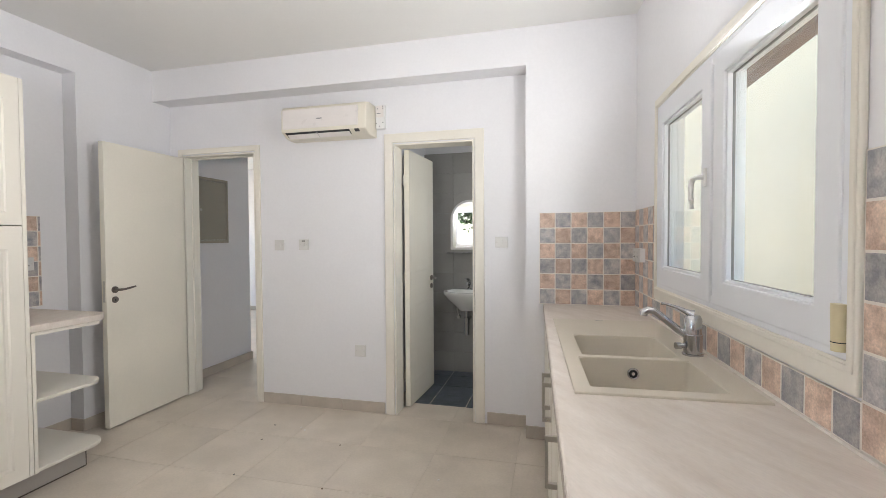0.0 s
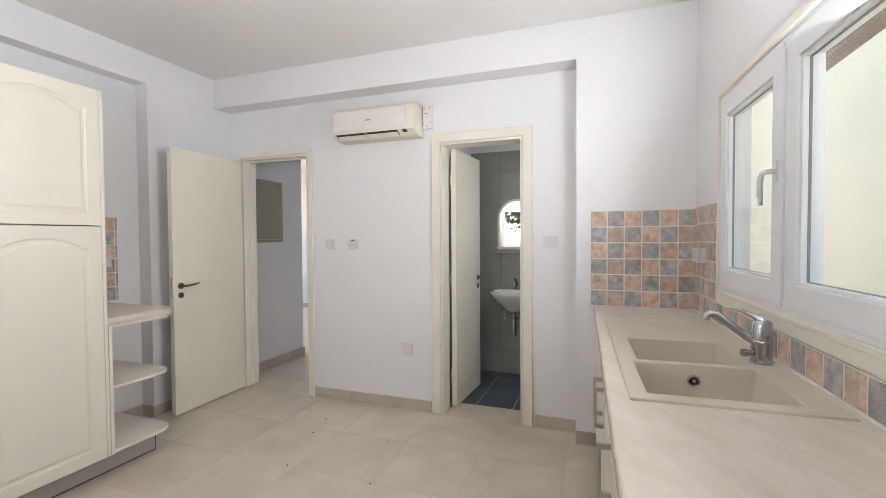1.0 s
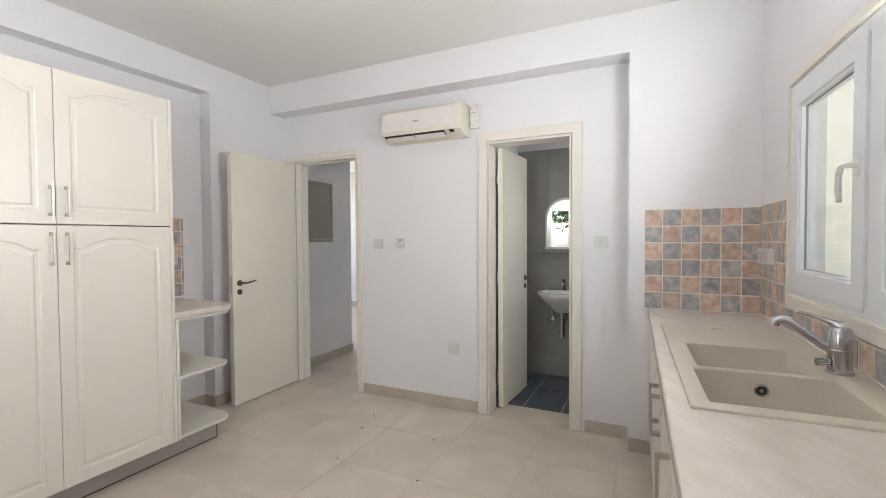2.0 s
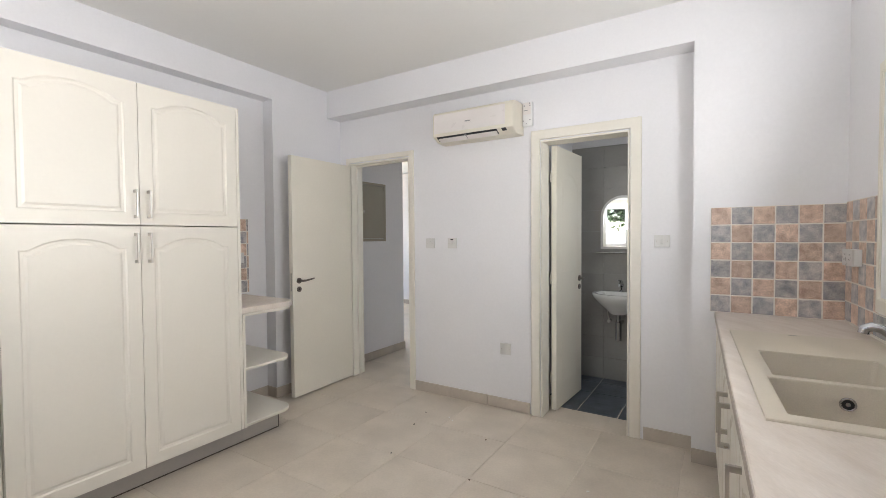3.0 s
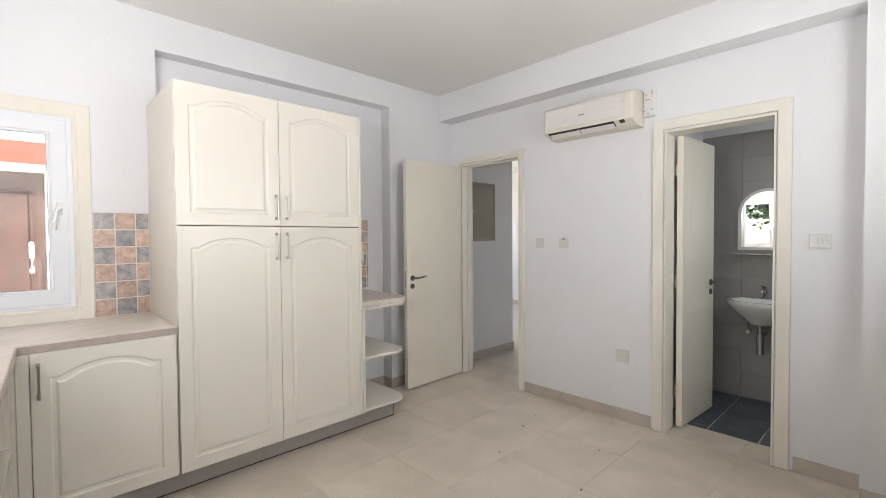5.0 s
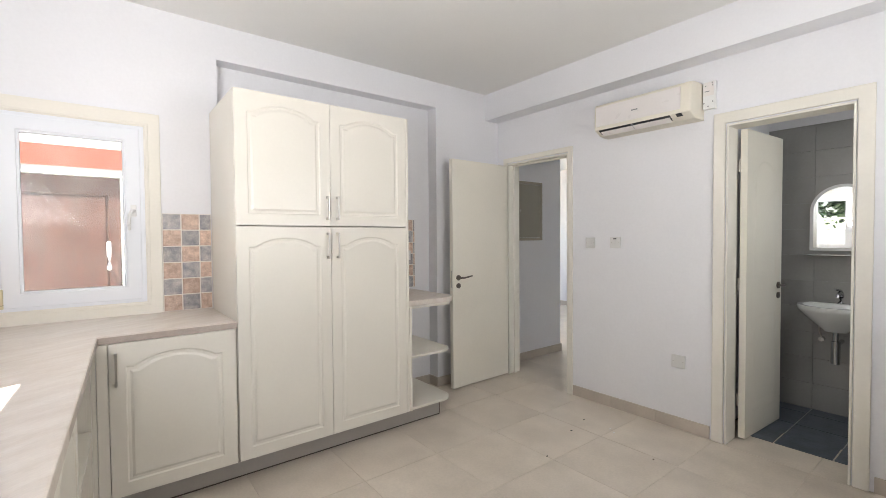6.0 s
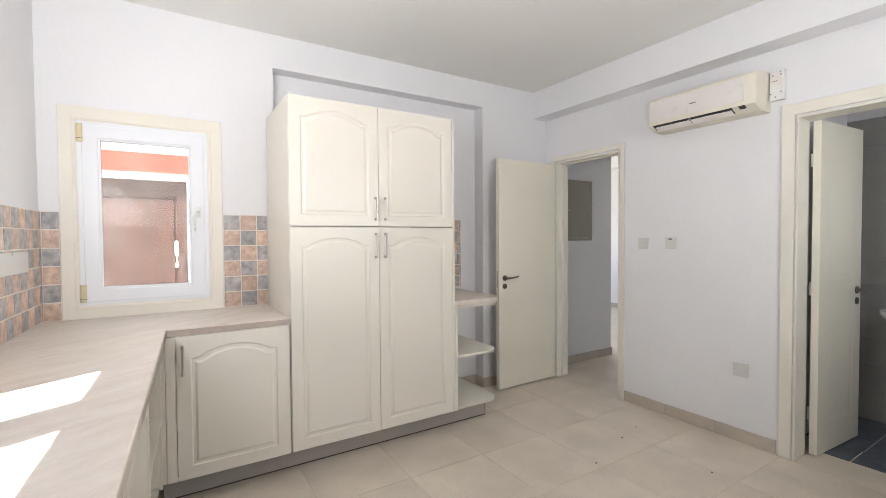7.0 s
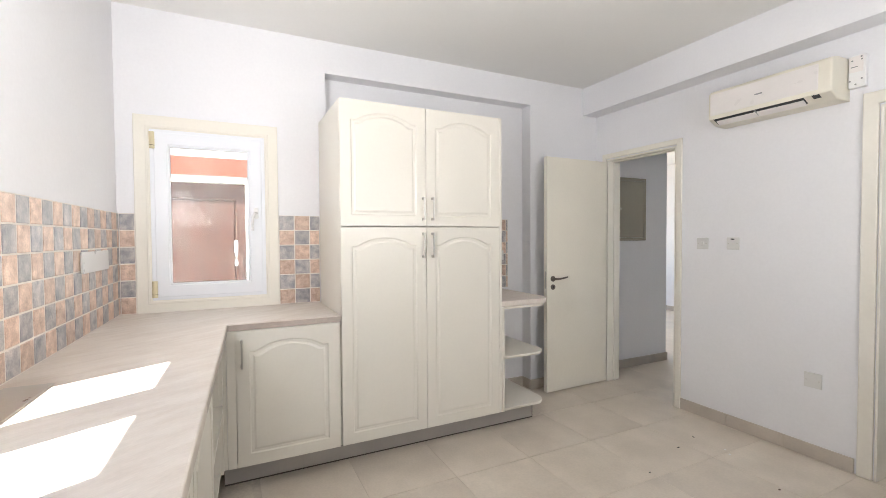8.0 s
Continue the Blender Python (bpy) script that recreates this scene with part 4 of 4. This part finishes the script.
part("backing", arch(0.39, 0.30, -0.016, -0.006), plate_plastic, mirror)
part("mirror_glass", arch(0.39, 0.30, -0.020, -0.0165, 0.022), mirror_glass, mirror)
shelf = thing("bath_shelf", pose(MX, 4.328, 1.20), "narrow glass and chrome shelf under the mirror", "shelf")
part("board", boxes((-0.21, 0.21, -0.10, -0.004, 0, 0.006), bevel=0.001), bath_tile, shelf)
part("rail", bent_tube([(-0.21, -0.002, 0.004), (-0.21, -0.10, 0.004), (0.21, -0.10, 0.004), (0.21, -0.002, 0.004)], 0.005), chrome, shelf, smooth=True)

basin = thing("wash_basin", pose(MX, 4.328, 0.66), "small white ceramic wash basin on the tiled wall", "basin")
bb = bmesh.new()
rings_ = []
for z, sc in ((0.0, 0.30), (0.04, 0.48), (0.10, 0.78), (0.15, 0.97), (0.175, 1.0), (0.185, 0.985), (0.185, 0.86), (0.16, 0.80), (0.10, 0.5), (0.085, 0.12)):
    row = []
    for k in range(32):
        a = 2 * math.pi * k / 32
        y = -0.19 + 0.20 * sc * math.sin(a)
        row.append(bb.verts.new((0.225 * sc * math.cos(a), min(y, -0.001) if sc > 0.9 else y, z)))
    rings_.append(row)
for a, b in zip(rings_, rings_[1:]):
    for k in range(32):
        bb.faces.new((a[k], a[(k + 1) % 32], b[(k + 1) % 32], b[k]))
bb.faces.new(rings_[0][::-1]), bb.faces.new(rings_[-1])
box(bb, -0.19, 0.19, -0.09, -0.001, 0.06, 0.186, bevel=0.012)
part("bowl", bb, ceramic, basin, smooth=True)
part("tap", bent_tube([(0, -0.055, 0.186), (0, -0.055, 0.24), (0, -0.06, 0.262), (0, -0.10, 0.268), (0, -0.155, 0.255), (0, -0.158, 0.240)], [0.021, 0.019, 0.018, 0.013, 0.011, 0.011]), chrome, basin, smooth=True)
part("tap_lever", bent_tube([(0, -0.05, 0.262), (0, -0.07, 0.285), (-0.02, -0.12, 0.296)], [0.016, 0.009, 0.006]), chrome, basin, smooth=True)
part("trap", bent_tube([(0, -0.19, 0.01), (0, -0.19, -0.07), (0, -0.19, -0.072), (0, -0.19, -0.235)], [0.017, 0.017, 0.027, 0.027], 18), chrome, basin, smooth=True)
part("trap_pipe", tube(bmesh.new(), (0, -0.19, -0.10), (0, 0.0, -0.10), 0.016), chrome, basin, smooth=True)
for s in (-1, 1):
    v = part("valve", tube(bmesh.new(), (s * 0.11, -0.055, -0.095), (s * 0.11, 0.0, -0.095), 0.017), chrome, basin, smooth=True)
    part("hose", bent_tube([(s * 0.11, -0.04, -0.085), (s * 0.125, -0.045, -0.02), (s * 0.12, -0.06, 0.06), (s * 0.05, -0.07, 0.10)], 0.006), steel, v, smooth=True)

# ---- out of doors ----
structure("ground", boxes((-400, 400, -400, 400, -0.5, -0.14)), ground_stone, "pale dusty ground round the house", "ground")
house = thing("neighbour_house", pose(-5.5, 0, -0.14), "white and orange house wall with a brown door", "house")
part("wall", wall_mesh("x", 0, -0.3, -2.5, 3.5, 0, 3.6, ((-0.75, 0.16, 0, 2.115),)), render_white, house)
part("band", boxes((0.0, 0.012, -2.5, 3.5, 2.19, 2.385)), render_orange, house, "orange painted band over the door")
hd = part("door", panel_door(0.90, 2.10, [(0.09, 0.81, 0.12, 0.85, 0.0), (0.09, 0.81, 1.0, 1.94, 0.0)], 0.05, 0.012), brown_wood, house, "brown varnished wooden door", at=pose(-0.06, -0.745, 0.01, 0, 0, 90))
part("handle", bent_tube([(0.80, 0.0, 1.20), (0.80, -0.05, 1.205), (0.80, -0.06, 1.23), (0.80, -0.055, 1.33), (0.80, -0.06, 1.43), (0.80, -0.05, 1.452), (0.80, 0.0, 1.455)], 0.019), white_plastic, hd, "pale pull handle", smooth=True)
part("spy_hole", tube(bmesh.new(), (0.33, 0.012, 1.99), (0.33, -0.012, 1.99), 0.012), dark_metal, hd)

porch = thing("porch", pose(2.75, 1.5, -0.14), "cream rendered porch wall with a brown timber beam", "porch")
part("wall", boxes((0, 0.2, -1.9, 14.0, 0, 4.6)), render_cream, porch)
part("roof", boxes((-1.97, -1.10, -2.3, 3.1, 2.94, 3.06)), render_white, porch)
part("beam", boxes((-1.25, -1.13, -2.3, 3.1, 2.765, 2.935), bevel=0.004), beam_wood, porch, "brown stained timber beam")

garden_wall = thing("garden_wall", pose(-2.0, -4.6, -0.14), "sunlit white garden wall", "wall")
part("wall", boxes((-5, 8, -0.2, 0, 0, 1.55)), render_white, garden_wall)
part("coping", boxes((-5, 8, -0.23, 0.03, 1.55, 1.60), bevel=0.006), render_white, garden_wall)


def tree(x, y, height, spread, seed):
    rng = random.Random(seed)
    root = thing("tree", pose(x, y, -0.14), "green leafy tree behind the garden wall", "tree", group="garden trees")
    bm = bent_tube([(0, 0, 0), (0.05, 0.03, height * 0.25), (-0.04, 0.05, height * 0.5), (0.05, 0, height * 0.72)], [0.13, 0.10, 0.08, 0.04], 10)
    for k in range(7):
        a, z = rng.uniform(0, 6.28), height * rng.uniform(0.35, 0.65)
        bent = bent_tube([(0, 0, z), (0.4 * spread * math.cos(a), 0.4 * spread * math.sin(a), z + 0.3), (0.8 * spread * math.cos(a), 0.8 * spread * math.sin(a), z + 0.8)], [0.05, 0.035, 0.015], 8)
        me = bpy.data.meshes.new("limb")
        bent.to_mesh(me)
        bm.from_mesh(me)
        bent.free()
        bpy.data.meshes.remove(me)
    part("trunk", bm, bark, root, smooth=True)
    verts, faces = [], []
    clumps = [Vector((rng.gauss(0, 0.5) * spread, rng.gauss(0, 0.5) * spread, height * rng.uniform(0.42, 1.0))) for _ in range(60)]
    for k in range(6500):
        c = rng.choice(clumps) + Vector((rng.gauss(0, 0.22), rng.gauss(0, 0.22), rng.gauss(0, 0.2)))
        q = Euler((rng.uniform(-1.2, 1.2), rng.uniform(-1.2, 1.2), rng.uniform(0, 6.28))).to_quaternion()
        s = rng.uniform(0.10, 0.20)
        n = len(verts)
        verts += [c + q @ Vector(p) for p in ((0, 0, 0), (s * 0.35, s * 0.5, 0.008), (0, s, 0), (-s * 0.35, s * 0.5, 0.008))]
        faces.append((n, n + 1, n + 2, n + 3))
    me = bpy.data.meshes.new("crown")
    me.from_pydata([tuple(v) for v in verts], [], faces)
    me.materials.append(leaf_green)
    crown = new("crown", me)
    crown.parent = root
    tagged(crown, kind="stuff")


for x, y, h, s, seed in ((-3.4, -6.6, 5.2, 1.5, 1), (-1.2, -7.2, 4.8, 1.6, 2), (0.8, -6.4, 5.0, 1.4, 3)):
    tree(x, y, h, s, seed)


# ---- tiles, piece by piece ----
def tile_mesh(name, w, h, t, mat, bevel=0.003):
    """A tile in the xz plane, its face at y = -t."""
    bm = bmesh.new()
    a = [bm.verts.new((x, 0, z)) for x, z in ((0, 0), (w, 0), (w, h), (0, h))]
    b = [bm.verts.new((x, -t + bevel * 0.6, z)) for x, z in ((0, 0), (w, 0), (w, h), (0, h))]
    c = [bm.verts.new((x, -t, z)) for x, z in ((bevel, bevel), (w - bevel, bevel), (w - bevel, h - bevel), (bevel, h - bevel))]
    for p, q in ((a, b), (b, c)):
        for k in range(4):
            j = (k + 1) % 4
            bm.faces.new((p[k], p[j], q[j], q[k]))
    bm.faces.new(c)
    bmesh.ops.recalc_face_normals(bm, faces=bm.faces)
    me = bpy.data.meshes.new(name)
    bm.to_mesh(me)
    bm.free()
    me.materials.append(mat)
    return me


PITCH = 0.1003
TILE = [tile_mesh("tile", 0.0940, 0.0940, 0.0078, mat) for mat in (terracotta, slate_blue)]


def backsplash(name, m, length, rows, first, skip=None, base_z=TOP):
    """Checkerboard of ten-centimetre tiles on a grout bed; local x along the wall, -y into the room."""
    root = thing(name, m, "terracotta and slate-blue checkered wall tiles over the worktop", "wall tiles", kind="structure")
    cols = math.ceil(length / PITCH - 0.05)
    height = rows * PITCH
    beds = [(0, length, 0, height)] if skip is None else [(0, skip[0], 0, height), (skip[1], length, 0, height), (skip[0], skip[1], 0, skip[2])]
    part("grout", boxes(*[(a, b, -0.0062, 0, base_z + c, base_z + d) for a, b, c, d in beds if b - a > 0.005 and d - c > 0.005]), grout, root)
    for i in range(cols):
        for j in range(rows):
            x0, x1 = i * PITCH, min((i + 1) * PITCH, length)
            z0, z1 = j * PITCH, (j + 1) * PITCH
            if skip:
                if x0 >= skip[0] - 0.02 and x1 <= skip[1] + 0.02 and z0 >= skip[2] - 0.02:
                    continue
                if z0 + 0.02 >= skip[2] - 0.0 and x0 < skip[0] < x1:
                    x1 = skip[0]
                if z0 + 0.02 >= skip[2] - 0.0 and x0 < skip[1] < x1:
                    x0 = skip[1]
            if x1 - x0 < 0.012:
                continue
            ob = new("tile", TILE[(i + j + first) % 2])
            ob.parent = root
            ob.matrix_basis = pose(x0 + 0.0031, random.uniform(-0.0006, 0), base_z + z0 + 0.0031, random.uniform(-0.25, 0.25), 0, random.uniform(-0.25, 0.25)) @ Matrix.Diagonal(((x1 - x0 - 0.0062) / 0.0940, 1, 1, 1))
    return root


backsplash("tiles_column", pose(-0.085, COLUMN, 0), 0.594, 6, 1)
END_A, END_B = WIN_R[0] - 0.042, WIN_R[1] + 0.030
backsplash("tiles_right", AXIS_R @ pose(0, 0, 0, 0, 0, -90), END_A, 6, 1, base_z=0.922)
backsplash("tiles_right", AXIS_R @ pose(0, -END_A, 0, 0, 0, -90), END_B - END_A, 1, 1, base_z=0.922)
backsplash("tiles_right", AXIS_R @ pose(0, -END_B, 0, 0, 0, -90), 3.55 - END_B, 6, 0, base_z=0.926)
structure("worktop_seal", moved(boxes((-0.010, -0.0005, -3.5, -0.002, TOP + 0.0005, 0.9225)), AXIS_R), grout, "pale sealing joint between worktop and wall tiles", "trim")
backsplash("tiles_near", AXIS_N @ pose(3.85, 0, 0, 0, 0, 180), 3.85, 6, 0, (3.85 - WIN_N[1] - 0.046, 3.85 - WIN_N[0] + 0.046, 0.12))
backsplash("tiles_left", pose(LEFT, NEAR + 0.010, 0, 0, 0, 90), WIN_L[0] - 0.079 - NEAR - 0.010, 6, 0)
backsplash("tiles_left", pose(LEFT, WIN_L[1] + 0.080, 0, 0, 0, 90), 0.553 - WIN_L[1] - 0.080, 6, 0)
backsplash("tiles_recess", pose(RECESS, 1.70, 0, 0, 0, 90), 0.52, 6, 1)

# floor tiles, half a metre square
SIZE = 0.505
FT = tile_mesh("floor_tile", SIZE - 0.0022, SIZE - 0.0022, 0.006, floor_tile, 0.0012)
x0, y0 = -0.215 - 7 * SIZE, 2.640 - 7 * SIZE
lie = pose(0, 0, 0, -90)
for i in range(9):
    for j in range(9):
        ax, ay = x0 + i * SIZE, y0 + j * SIZE
        bx, by = min(ax + SIZE, RIGHT), min(ay + SIZE, UNDER - 0.002)
        ax, ay = max(ax, LEFT - 0.12), max(ay, NEAR)
        if bx - ax < 0.02 or by - ay < 0.02:
            continue
        ob = new("tile", FT)
        ob.parent = floor
        ob.matrix_basis = Matrix.Translation((ax + 0.0015, by - 0.0015, -0.0062 + random.uniform(-0.0003, 0.0003))) @ lie @ Matrix.Diagonal(((bx - ax) / SIZE, 1, (by - ay) / SIZE, 1))

# bathroom floor and wall tiles
BT = tile_mesh("bath_floor_tile", 0.294, 0.294, 0.010, bath_floor, 0.002)
for i in range(5):
    for j in range(4):
        ax, ay = -1.27 + i * 0.30, UNDER + j * 0.30
        bx, by = min(ax + 0.30, 0.15), min(ay + 0.30, 4.34)
        ob = new("tile", BT)
        ob.parent = bath_ground
        ob.matrix_basis = Matrix.Translation((ax + 0.0015, by - 0.0015, -0.012)) @ lie @ Matrix.Diagonal(((bx - ax) / 0.30, 1, (by - ay) / 0.30, 1))
for ax, bx in ((-1.15, -0.973), (-0.97, -0.673), (-0.67, -0.57)):
    ob = new("tile", BT)
    ob.parent = bath_ground
    ob.matrix_basis = Matrix.Translation((ax + 0.0015, 3.4225, -0.0065)) @ lie @ Matrix.Diagonal(((bx - ax) / 0.30, 1, 0.238 / 0.30, 1))
WT = tile_mesh("bath_wall_tile", 0.298, 0.198, 0.008, bath_tile, 0.0015)
for i in range(5):
    for j in range(12):
        ax, az = -1.27 + i * 0.30, j * 0.20
        if az > 2.05:
            continue
        bx = min(ax + 0.30, 0.15)
        ob = new("tile", WT)
        ob.parent = bath_back
        ob.matrix_basis = pose(ax + 0.001, 4.34, az + 0.001) @ Matrix.Diagonal(((bx - ax) / 0.30, 1, 1, 1))
